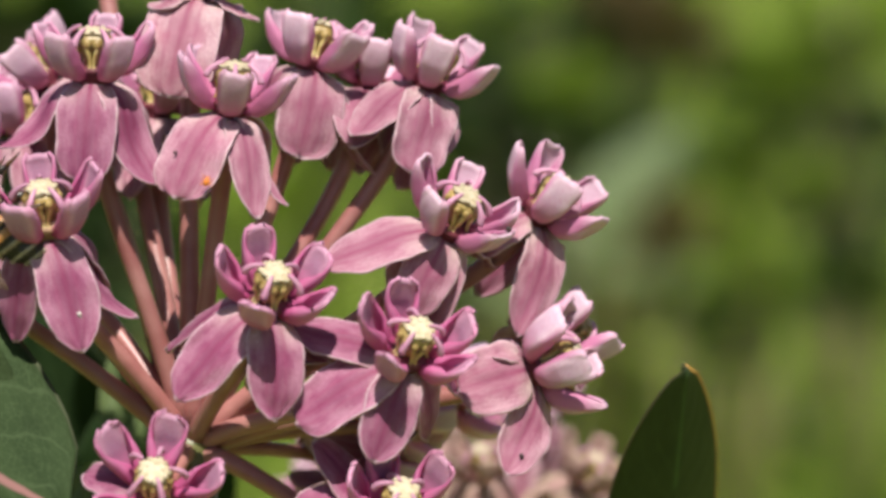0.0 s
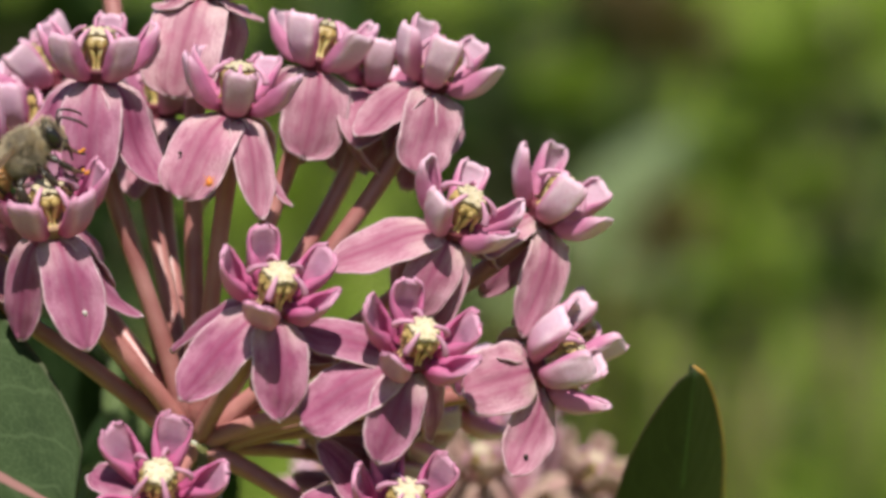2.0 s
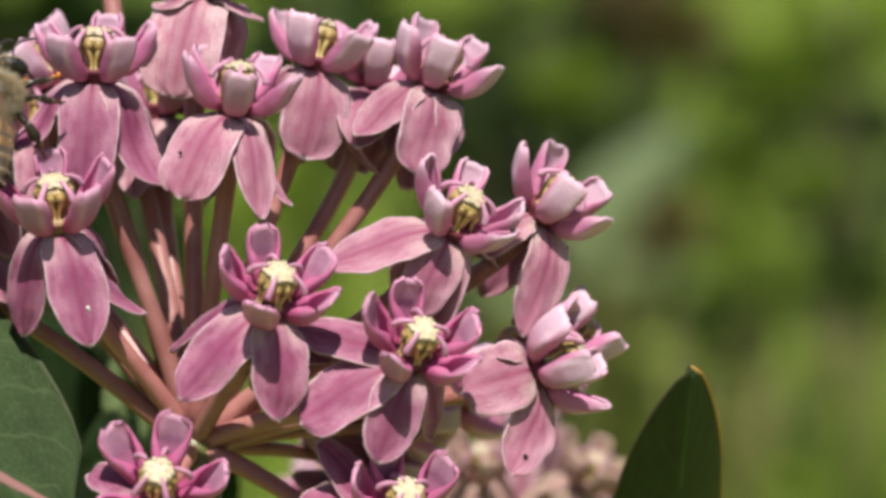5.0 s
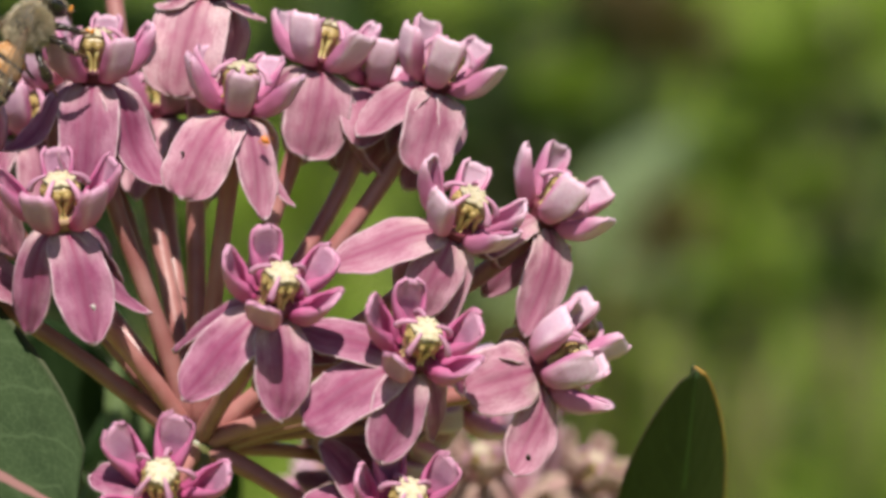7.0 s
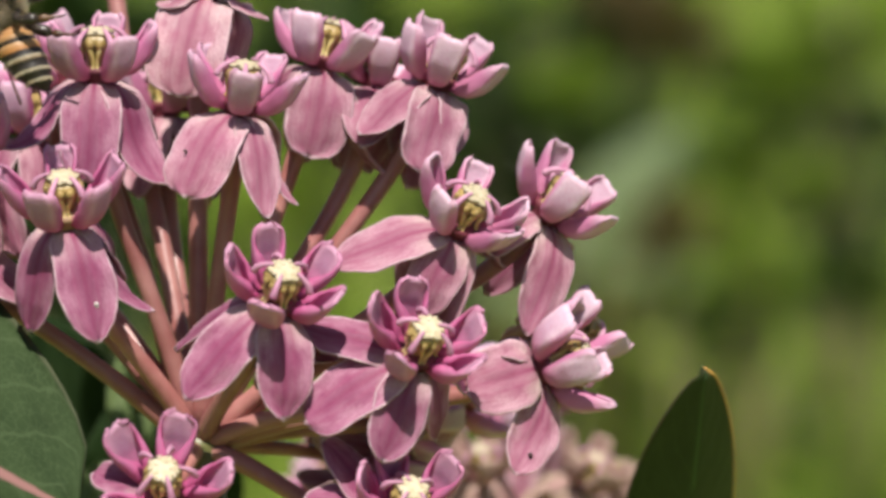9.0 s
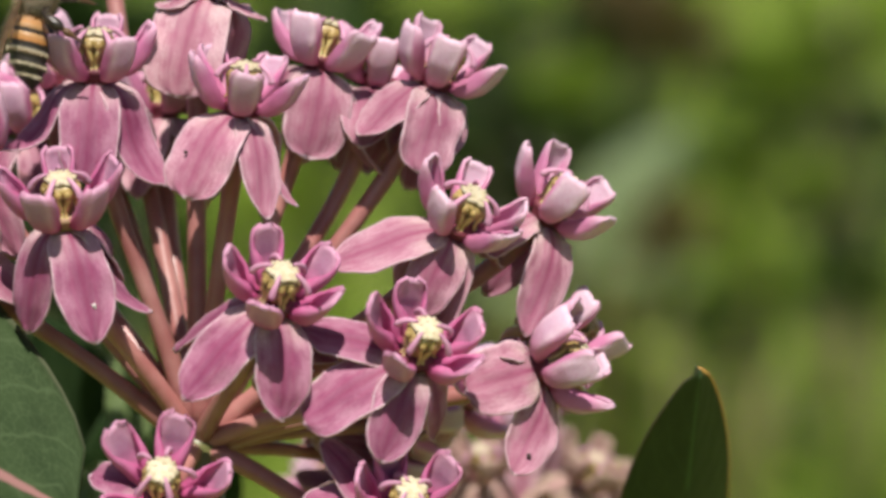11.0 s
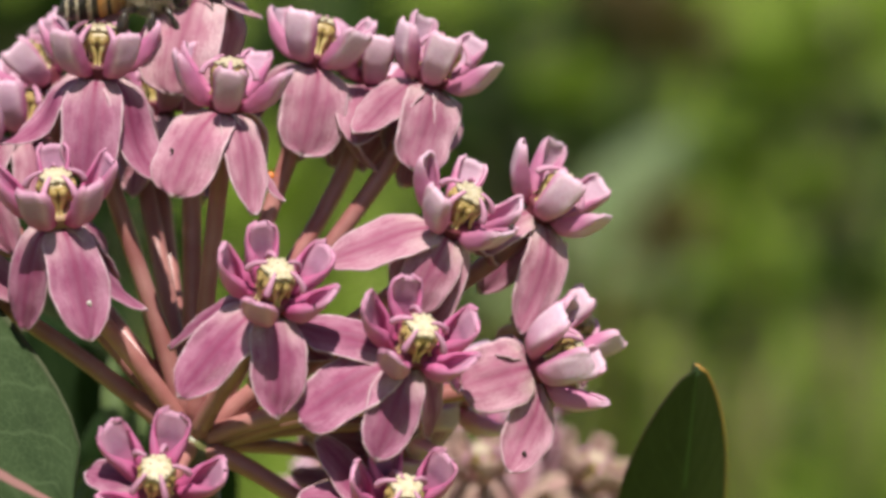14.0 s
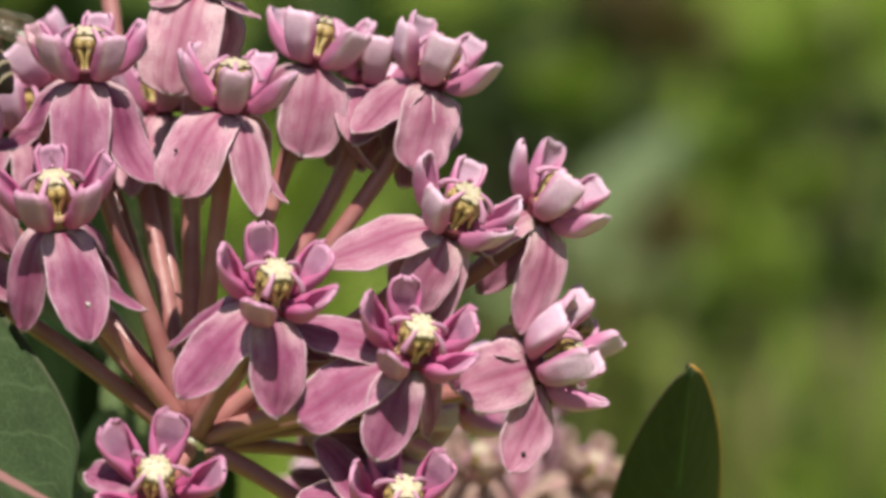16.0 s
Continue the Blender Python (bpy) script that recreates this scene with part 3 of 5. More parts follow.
def weed(name, label, category, x, y, height, spread, count, leaf, mat, seed, low=0.15):
    """A leafy plant: a branched stem and many pointed leaves."""
    rng = random.Random(seed)
    top = new(name)
    top.matrix_basis = Matrix.Translation((x, y, 0))
    tagged(top, label, category, "meadow plants")
    pieces = [tube([(0, 0, -20), (4, 3, height * 350), (-3, 6, height * 980)], [7, 5, 2], 6)]
    pts, fs = [], []
    for i in range(count):
        t = rng.uniform(low, 1.0)
        a = rng.uniform(0, 6.283)
        r = spread * rng.random() ** 0.6 * (1.0 - 0.35 * t)
        o = Vector((math.cos(a) * r, math.sin(a) * r, t * height))
        d = Vector((math.cos(a + rng.uniform(-0.8, 0.8)), math.sin(a + rng.uniform(-0.8, 0.8)), rng.uniform(-0.6, 0.7))).normalized()
        s = d.cross(Vector((rng.uniform(-0.4, 0.4), rng.uniform(-0.4, 0.4), 1))).normalized()
        l, w = leaf * rng.uniform(0.6, 1.3), leaf * rng.uniform(0.16, 0.26)
        n = d.cross(s) * l * 0.12
        k = len(pts)
        pts += [o, o + d * l * 0.35 + s * w - n, o + d * l * 0.4, o + d * l * 0.35 - s * w - n, o + d * l - n]
        fs += [(k, k + 1, k + 2), (k, k + 2, k + 3), (k + 1, k + 4, k + 2), (k + 2, k + 4, k + 3)]
        if i % 6 == 0:
            pieces.append(tube([(0, 0, t * height * 700), tuple(o * 1000)], [3, 1.2], 5))
    part("stem", joined("stem", pieces[:1], [STEM]), top)
    part("twig_mass", joined("twig_mass", pieces[1:] or pieces, [STEM]), top)["kind"] = "stuff"
    part("foliage", joined("foliage", [(pts, fs, [(0, 0)] * len(pts), 0)], [mat], smooth=False), top)["kind"] = "stuff"
    return top


def far_plants():
    # Dark and bright plants stand in for shaded and sunlit patches of meadow.
    dark = "meadow weed with shade put into its dark green leaf colour"
    sunny = "weed in a bright yellow-green that stands in for sunlit patches"
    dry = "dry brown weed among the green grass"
    weed("leafy_weed", dark, "weed", -0.263, 1.885, 0.809, 0.065, 800, 0.090, SHADE_FOLIAGE, 1, 0.25)
    weed("leafy_weed", dark, "weed", -0.098, 2.485, 0.777, 0.048, 90, 0.080, SHADE_FOLIAGE, 2, 0.80)
    weed("leafy_weed", dark, "weed", 0.024, 1.985, 0.790, 0.017, 110, 0.070, SHADE_FOLIAGE, 3, 0.70)
    weed("leafy_weed", dark, "weed", 0.083, 2.685, 0.742, 0.042, 26, 0.080, SHADE_FOLIAGE, 12, 0.88)
    weed("leafy_weed", dark, "weed", 0.112, 2.285, 0.687, 0.039, 130, 0.060, SHADE_FOLIAGE, 6, 0.90)
    weed("leafy_weed", dark, "weed", 0.314, 2.485, 0.576, 0.022, 34, 0.060, SHADE_FOLIAGE, 8, 0.90)
    weed("leafy_weed", dark, "weed", 0.312, 3.085, 0.560, 0.037, 34, 0.070, SHADE_FOLIAGE, 9, 0.90)
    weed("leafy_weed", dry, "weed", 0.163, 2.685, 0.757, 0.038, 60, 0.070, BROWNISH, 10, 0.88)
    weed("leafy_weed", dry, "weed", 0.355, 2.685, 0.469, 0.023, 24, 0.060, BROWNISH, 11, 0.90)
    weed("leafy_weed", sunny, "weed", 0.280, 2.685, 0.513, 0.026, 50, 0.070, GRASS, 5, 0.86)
    weed("leafy_weed", sunny, "weed", 0.137, 2.285, 0.547, 0.024, 40, 0.070, SUNLIT_FOLIAGE, 14, 0.88)
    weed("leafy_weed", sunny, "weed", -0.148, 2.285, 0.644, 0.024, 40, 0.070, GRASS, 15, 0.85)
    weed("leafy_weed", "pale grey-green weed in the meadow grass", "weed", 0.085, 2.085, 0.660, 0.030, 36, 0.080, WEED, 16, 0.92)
    weed("leafy_weed", dark, "weed", 0.313, 3.885, 0.571, 0.072, 50, 0.080, SHADE_FOLIAGE, 21, 0.90)
    weed("leafy_weed", dark, "weed", 0.431, 3.885, 0.491, 0.059, 44, 0.080, SHADE_FOLIAGE, 22, 0.90)
    weed("leafy_weed", dark, "weed", 0.437, 3.285, 0.502, 0.034, 30, 0.080, SHADE_FOLIAGE, 23, 0.90)
    weed("leafy_weed", sunny, "weed", 0.267, 2.285, 0.513, 0.049, 60, 0.070, SUNLIT_FOLIAGE, 24, 0.80)
    weed("leafy_weed", sunny, "weed", 0.161, 2.285, 0.492, 0.045, 50, 0.070, SUNLIT_FOLIAGE, 25, 0.85)
    weed("leafy_weed", sunny, "weed", 0.284, 2.085, 0.508, 0.034, 50, 0.070, SUNLIT_FOLIAGE, 26, 0.85)
    weed("leafy_weed", sunny, "weed", 0.257, 2.685, 0.400, 0.052, 90, 0.080, SUNLIT_FOLIAGE, 31, 0.75)
    weed("leafy_weed", sunny, "weed", 0.359, 2.885, 0.388, 0.055, 90, 0.080, SUNLIT_FOLIAGE, 32, 0.75)
    weed("leafy_weed", sunny, "weed", 0.292, 2.485, 0.398, 0.057, 90, 0.080, SUNLIT_FOLIAGE, 33, 0.75)
    weed("leafy_weed", dark, "weed", -2.2, 3.0, 0.50, 0.16, 90, 0.08, SHADE_FOLIAGE, 40, 0.4)
    weed("leafy_weed", sunny, "weed", 2.4, 3.6, 0.45, 0.16, 90, 0.08, SUNLIT_FOLIAGE, 41, 0.4)
    weed("leafy_weed", dark, "weed", -1.6, 5.2, 0.60, 0.16, 90, 0.08, SHADE_FOLIAGE, 42, 0.4)
    weed("leafy_weed", sunny, "weed", 1.9, 6.0, 0.55, 0.16, 90, 0.08, SUNLIT_FOLIAGE, 43, 0.4)
    weed("leafy_weed", dark, "weed", -3.0, -0.8, 0.50, 0.16, 90, 0.08, SHADE_FOLIAGE, 44, 0.4)
    weed("leafy_weed", sunny, "weed", 2.8, -0.4, 0.45, 0.16, 90, 0.08, SUNLIT_FOLIAGE, 45, 0.4)
    weed("leafy_weed", dark, "weed", 0.9, -2.2, 0.50, 0.16, 90, 0.08, SHADE_FOLIAGE, 46, 0.4)
    weed("leafy_weed", sunny, "weed", -1.2, -2.6, 0.55, 0.16, 90, 0.08, SUNLIT_FOLIAGE, 47, 0.4)
    grass_tuft("tuft of tall grass in a yellow-green that stands for sunlit patches", 0.140, 1.185, 0.796, 0.012, 26, SUNLIT_FOLIAGE, 61)
    grass_tuft("tuft of tall meadow grass, its green darkened to stand for shade", 0.153, 1.085, 0.834, 0.009, 24, SHADE_FOLIAGE, 62)
    grass_tuft("tuft of tall grass in a yellow-green that stands for sunlit patches", 0.124, 1.385, 0.840, 0.016, 22, GRASS, 63)
    grass_tuft("tuft of tall meadow grass, its green darkened to stand for shade", 0.109, 0.985, 0.864, 0.008, 14, SHADE_FOLIAGE, 64)
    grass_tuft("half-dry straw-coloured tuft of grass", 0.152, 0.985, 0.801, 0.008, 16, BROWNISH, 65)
    grass_tuft("tuft of tall grass in a yellow-green that stands for sunlit patches", 0.125, 0.885, 0.809, 0.013, 30, SUNLIT_FOLIAGE, 66)
    grass_tuft("tuft of tall meadow grass, its green darkened to stand for shade", 0.084, 1.285, 0.840, 0.010, 14, SHADE_FOLIAGE, 67)
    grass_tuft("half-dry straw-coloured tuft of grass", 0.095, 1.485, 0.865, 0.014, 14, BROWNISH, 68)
    grass_tuft("tuft of tall meadow grass, its green darkened to stand for shade", 0.202, 1.485, 0.853, 0.017, 10, SHADE_FOLIAGE, 69)
    grass_tuft("tuft of tall grass in a yellow-green that stands for sunlit patches", 0.058, 1.185, 0.782, 0.012, 24, SUNLIT_FOLIAGE, 70)
    grass_tuft("tuft of tall grass in a yellow-green that stands for sunlit patches", -0.075, 1.085, 0.829, 0.011, 16, GRASS, 71)
    grass_tuft("tuft of tall grass in a yellow-green that stands for sunlit patches", 0.072, 1.185, 0.795, 0.021, 55, SUNLIT_FOLIAGE, 73)
    grass_tuft("tuft of tall grass in a yellow-green that stands for sunlit patches", 0.108, 1.385, 0.763, 0.024, 45, SUNLIT_FOLIAGE, 74)
    grass_tuft("tuft of tall meadow grass, its green darkened to stand for shade", 0.020, 0.985, 0.893, 0.006, 16, SHADE_FOLIAGE, 72)
    weed("leafy_weed", sunny, "weed", 0.193, 1.885, 0.528, 0.041, 130, 0.070, SUNLIT_FOLIAGE, 34, 0.80)
    weed("leafy_weed", sunny, "weed", 0.243, 1.885, 0.517, 0.041, 130, 0.070, SUNLIT_FOLIAGE, 35, 0.80)
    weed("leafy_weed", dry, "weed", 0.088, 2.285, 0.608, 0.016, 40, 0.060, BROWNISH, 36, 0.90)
    weed("leafy_weed", dark, "weed", 0.112, 1.885, 0.730, 0.021, 60, 0.060, SHADE_FOLIAGE, 37, 0.92)
    weed("leafy_weed", sunny, "weed", 0.109, 1.885, 0.640, 0.031, 110, 0.070, SUNLIT_FOLIAGE, 38, 0.85)
    weed("leafy_weed", sunny, "weed", 0.130, 2.085, 0.555, 0.034, 110, 0.070, SUNLIT_FOLIAGE, 39, 0.85)
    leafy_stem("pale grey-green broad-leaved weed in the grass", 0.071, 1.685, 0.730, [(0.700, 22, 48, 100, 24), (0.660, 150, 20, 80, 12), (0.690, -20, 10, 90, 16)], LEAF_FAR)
    weed("leafy_weed", dark, "weed", 0.031, 1.750, 0.793, 0.020, 77, 0.026, SHADE_FOLIAGE, 80, 0.954)
    weed("leafy_weed", dark, "weed", 0.049, 1.750, 0.755, 0.018, 70, 0.026, SHADE_FOLIAGE, 81, 0.956)
    weed("leafy_weed", dark, "weed", 0.112, 1.800, 0.764, 0.014, 53, 0.026, SHADE_FOLIAGE, 82, 0.966)
    weed("leafy_weed", dark, "weed", 0.096, 1.800, 0.748, 0.011, 42, 0.026, SHADE_FOLIAGE, 83, 0.973)
    weed("leafy_weed", dark, "weed", 0.075, 1.900, 0.812, 0.013, 49, 0.026, SHADE_FOLIAGE, 84, 0.970)
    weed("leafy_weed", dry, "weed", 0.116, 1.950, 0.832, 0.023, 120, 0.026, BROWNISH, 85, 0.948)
    weed("leafy_weed", dark, "weed", -0.171, 1.700, 0.728, 0.026, 105, 0.026, SHADE_FOLIAGE, 86, 0.933)
    weed("leafy_weed", dark, "weed", -0.206, 1.700, 0.694, 0.021, 84, 0.026, SHADE_FOLIAGE, 87, 0.943)
    weed("leafy_weed", dark, "weed", -0.182, 1.600, 0.675, 0.020, 84, 0.026, SHADE_FOLIAGE, 88, 0.944)
    weed("leafy_weed", dark, "weed", -0.232, 1.700, 0.723, 0.021, 84, 0.026, SHADE_FOLIAGE, 89, 0.946)
    weed("leafy_weed", dark, "weed", 0.254, 1.800, 0.768, 0.013, 49, 0.026, SHADE_FOLIAGE, 90, 0.969)
    weed("leafy_weed", dark, "weed", 0.231, 1.700, 0.707, 0.018, 70, 0.026, SHADE_FOLIAGE, 91, 0.954)
    weed("leafy_weed", dark, "weed", 0.246, 1.700, 0.684, 0.012, 49, 0.026, SHADE_FOLIAGE, 92, 0.967)
    weed("leafy_weed", dark, "weed", 0.138, 1.600, 0.683, 0.007, 30, 0.026, SHADE_FOLIAGE, 93, 0.980)
    weed("leafy_weed", sunny, "weed", 0.249, 1.900, 0.826, 0.027, 140, 0.026, SUNLIT_FOLIAGE, 94, 0.941)
    weed("leafy_weed", sunny, "weed", 0.206, 1.900, 0.793, 0.021, 110, 0.026, SUNLIT_FOLIAGE, 95, 0.951)
    weed("leafy_weed", sunny, "weed", 0.227, 1.850, 0.726, 0.015, 80, 0.026, SUNLIT_FOLIAGE, 96, 0.962)
    weed("leafy_weed", sunny, "weed", 0.174, 1.650, 0.709, 0.021, 120, 0.026, SUNLIT_FOLIAGE, 97, 0.946)
    weed("leafy_weed", sunny, "weed", 0.181, 1.900, 0.740, 0.015, 80, 0.026, SUNLIT_FOLIAGE, 98, 0.962)
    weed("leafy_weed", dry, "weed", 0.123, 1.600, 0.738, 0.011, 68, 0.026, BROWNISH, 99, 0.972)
    weed("leafy_weed", sunny, "weed", 0.074, 1.850, 0.785, 0.015, 80, 0.026, SUNLIT_FOLIAGE, 100, 0.965)
    weed("leafy_weed", sunny, "weed", 0.155, 1.700, 0.727, 0.014, 80, 0.026, SUNLIT_FOLIAGE, 101, 0.964)


def grass_tuft(label, x, y, height, spread, count, mat, seed):
    """A tuft of tall narrow grass."""
    rng = random.Random(seed)

    def root():
        a, d = rng.uniform(0, 6.283), spread * rng.random()
        return (math.cos(a) * d, math.sin(a) * d, -0.01)
    ob = new("grass_tuft", blades("grass_tuft", count, root, height * 0.85, 0.0028, 0.16, mat, rng))
    ob.matrix_basis = Matrix.Translation((x, y, 0))
    tagged(ob, label, "grass", "meadow plants")


def leafy_stem(label, x, y, top, leaves, mat):
    """A single stem with a few broad leaves: (height, bearing, rise, length, half width) each, in metres, degrees and millimetres."""
    ob = new("broadleaf_weed")
    ob.matrix_basis = Matrix.Translation((x, y, 0))
    tagged(ob, label, "weed", "meadow plants")
    part("stem", joined("stem", [tube([(0, 0, -10), (3, 2, top * 500), (0, 0, top * 1000)], [3.5, 3, 1.5], 8)], [STEM]), ob)
    for h, bearing, rise, length, half in leaves:
        b, e = radians(bearing), radians(rise)
        way = Vector((math.cos(b) * math.cos(e), math.sin(b) * math.cos(e), math.sin(e)))
        part("leaf", leaf_mesh("leaf", length, half, mat, 0.15, 0.12), ob, axes(Vector((0, 0, h)), way, (0, -0.6, 1)))
    return ob


# ---- the milkweed ----
def milkweed():
    plant = new("milkweed")
    plant.matrix_basis = Matrix.Translation(BASE)
    tagged(plant, "tall pink-flowered milkweed plant in full bloom rooted in grass", "plant")
    hub = at(-22.92, 11.00, -18.10) - BASE
    stem = [bez((0, 0, -0.01), (0.0, 0.0, 0.35), hub - Vector((0.0, 0.01, 0.22)), hub, t / 16) / MM for t in range(17)]
    part("stem", joined("stem", [tube(stem, [4.2 - 0.10 * t for t in range(17)], 14), blob(hub / MM, (2.4, 2.4, 2.0), 14, 0, None, 0.2)], [STEM]), plant, None, "green stem with a knobbly top")
    made = {}

    def bloom(key, neck, axis, spin, size, tone, hoods=(), petals=()):
        n = at(*neck) - BASE
        root = hub + (n - hub).normalized() * 0.0016
        made[key] = flower(plant, root, n, turned(*axis), spin, size, tone, hoods, petals, 0.2, 0.88, PALE_NECK if key == "a" else None)

    bloom("a", (-33.99, 0.00, 1.95), (-0.01, -0.49, 0.87), 47, 1.02, "mauve",
          ((-1, 1), (-1, 4), (-2, 10), (4, 6), (4, 1)),
          ((3.3, -4.0, -10.2, 2.5, 1.0, 0.3, 0), (-3.2, 0.0, -9.4, 2.1, 0.8, 0.3, 0), (7.7, 0.0, -7.5, 1.5, 0.6, 4.0, -35), (4.8, 4.0, -5.2, 2.0, 0.8, 0.2, 0), (-2.4, 5.0, -8.0, 2.0, 0.8, 0, 0)))
    bloom("b", (-31.66, 7.00, 14.91), (0.02, -0.25, 0.97), 34, 1.02, "rich",
          ((0, 9), (0, 6), (-4, 4), (-2, 11), (3, 8)),
          ((-0.4, -4.5, -8.9, 2.6, 1.3, 0.2, 0), (6.4, -3.0, -9.1, 2.2, 0.9, 4.2, 10), (-8.1, -2.0, -5.9, 1.8, 1.2, 4.2, -15), (4.9, 4.0, -6.5, 2.1, 1.0, 0.3, 0), (-3.3, 5.0, -7.6, 2.2, 0.8, 0, 0)))
    bloom("c", (-18.58, 4.00, 11.83), (0.13, -0.28, 0.95), 6, 1, "mid",
          ((-1, 3), (-8, 9), (8, 12), (1, 4), (-5, 1)),
          ((-4.4, -4.5, -7.3, 3.2, 1.4, 0.3, 0), (2.5, -5.4, -9.1, 1.9, 1.3, 0.8, -14), (4.9, -3.0, -7.9, 1.3, 0.7, 3.2, -30), (-4.8, 5.0, -5.6, 2.2, 0.8, 0, 0), (1.4, 5.0, -6.1, 2.2, 0.8, 0, 0)))
    bloom("d", (-11.83, 11.50, 16.15), (0.24, -0.10, 0.97), 40, 1, "blush",
          ((-3, 12), (0, 0), (-6, 19), (-18, 14), (7, 5)),
          ((-0.8, -3.5, -7.8, 2.9, 1.4, 0.3, 0), (6.1, -1.0, -9.2, 1.4, 0.7, 4.0, -45), (-5.4, -1.0, -5.1, 2.0, 1.2, 0.3, 0), (-2.1, 6.0, -8.2, 2.3, 0.8, 0, 0), (2.1, 5.0, -8.7, 2.3, 0.8, 0, 0)))
    bloom("d2", (-6.77, 15.00, 14.43), (0.18, 0.00, 0.98), 14, 1, "blush",
          ((-9, 10), (0, 0), (1, 32), (0, 0), (0, 0)),
          ((-1.0, -7.5, -5.2, 2.6, 1.7, 0.2, 0), (1.9, -2.0, -6.3, 2.2, 0.9, 0.2, 0), (-3.5, 4.0, -6.9, 2.2, 0.8, 0, 0), (0.1, 6.0, -6.9, 2.2, 0.8, 0, 0), (4.4, 5.0, -6.9, 2.2, 0.8, 0, 0)))
    bloom("k", (-1.34, 10.00, 14.42), (0.39, -0.18, 0.90), 2, 1, "blush",
          ((-3, -4), (-4, 11), (0, 0), (0, 0), (13, 5)),
          ((-6.6, -4.0, -4.1, 2.3, 0.5, 0.6, 4), (-1.1, -5.0, -7.5, 2.7, 1.1, 0.3, 0), (1.9, -2.0, -5.6, 2.2, 0.8, 0.2, 0), (-2.3, 6.0, -8.8, 2.3, 0.8, 0, 0), (-6.2, 5.0, -7.3, 2.2, 0.8, 0, 0)))
    bloom("f", (0.51, 3.00, 1.37), (0.43, -0.55, 0.72), -24, 1, "blush",
          ((-5, -2), (9, 7), (-16, -2), (0, 21), (-5, 8)),
          ((-10.7, -3.0, -2.8, 2.7, 0.6, 0.3, 15), (-3.6, -2.0, -7.4, 2.4, 1.0, 0.3, 0), (-1.4, 0.0, -8.9, 1.5, 0.8, 0.8, 50), (-4.8, 4.0, -5.9, 2.2, 0.8, 0, 0), (4.0, 6.0, -2.9, 2.0, 0.8, 0, 0)))
    bloom("h", (8.43, 8.00, 2.62), (0.62, -0.30, 0.72), 1, 1, "blush",
          ((4, -12), (-7, 8), (0, 0), (0, 0), (-3, 8)),
          ((-5.6, -2.5, -3.2, 2.0, 1.6, 0.3, 0), (-1.4, -3.0, -10.3, 2.2, 1.3, 0.6, 35), (2.0, 4.0, -2.8, 1.9, 0.8, 0, 0), (-2.1, 4.0, -9.3, 2.1, 0.8, 0, 0), (-5.0, 6.0, -6.8, 2.0, 0.8, 0, 0)))
    bloom("e", (-15.25, -4.00, -5.35), (0.23, -0.66, 0.72), -5, 1, "fresh",
          ((0, 3), (11, 7), (3, 3), (-1, 6), (-12, 4)),
          ((-7.6, -2.0, -7.7, 2.6, 1.0, 0.3, 0), (1.1, -2.5, -9.5, 2.5, 1.1, 0.4, 0), (5.6, 2.0, -4.5, 1.4, -0.4, 2.4, 55), (-8.9, 5.0, -3.7, 1.2, 0.6, 0.3, 0), (-1.3, 6.0, -7.2, 2.0, 0.6, 0, 0)))
    bloom("g", (-2.98, -3.00, -9.88), (0.28, -0.72, 0.64), -10, 1, "fresh",
          ((-4, 4), (10, 9), (-10, -6), (6, 5), (-6, 1)),
          ((-10.0, -0.5, 3.0, 2.2, 0.9, 0.8, 0), (-9.4, -2.5, -5.3, 2.8, 1.1, 0.3, 0), (-2.7, -3.0, -8.6, 2.4, 1.1, 0.5, -10), (2.0, 3.0, -7.0, 1.7, 0.6, 0.2, 0), (4.4, 6.0, -2.7, 2.0, 0.6, 0, 0)))
    bloom("i", (7.84, 5.00, -11.05), (0.92, -0.14, 0.36), 17, 1.05, "blush",
          ((-2, -4), (2, 6), (0, 0), (0, 0), (12, 8)),
          ((-6.0, -3.0, -1.6, 2.9, 1.2, 0.3, 0), (-3.9, -1.0, 1.9, 2.1, 1.0, 0.3, 0), (-1.9, -4.0, -8.9, 2.2, 1.0, 0.8, 60), (-1.9, 4.0, -5.9, 2.1, 0.8, 0, 0), (-1.8, 7.0, -2.4, 2.0, 0.8, 0, 0)))
    bloom("i2", (9.84, 12.00, -9.20), (0.77, 0.10, 0.63), 50, 0.95, "pale",
          ((0, 0), (24, 15), (0, 0), (-30, 14), (0, 0)),
          ((-4.8, 5.0, -0.2, 2.0, 1.0, 0.2, 0), (-6.3, 6.0, -4.5, 2.0, 0.8, 0.2, 0), (-2.2, 3.0, -6.5, 2.0, 0.8, 0, 0), (1.5, 4.0, -5.5, 2.0, 0.8, 0, 0), (-0.5, 7.0, -5.6, 2.0, 0.8, 0, 0)))
    bloom("j", (-24.87, -5.00, -21.76), (0.07, -0.82, 0.57), 25, 1, "fresh",
          ((0, 0), (3, 13), (5, 13), (-10, 14), (6, 9)),
          ((-6.4, 1.0, 2.2, 1.7, 0.8, 0.6, 0), (-4.6, -3.0, -4.6, 2.5, 1, 0.3, 0), (1.2, -3.0, -7.5, 2.5, 1, 0.3, 0), (5.1, -2.0, -4.7, 2.4, 1, 0.3, 0), (2.2, 4.0, -4.2, 2, 0.8, 0, 0)))
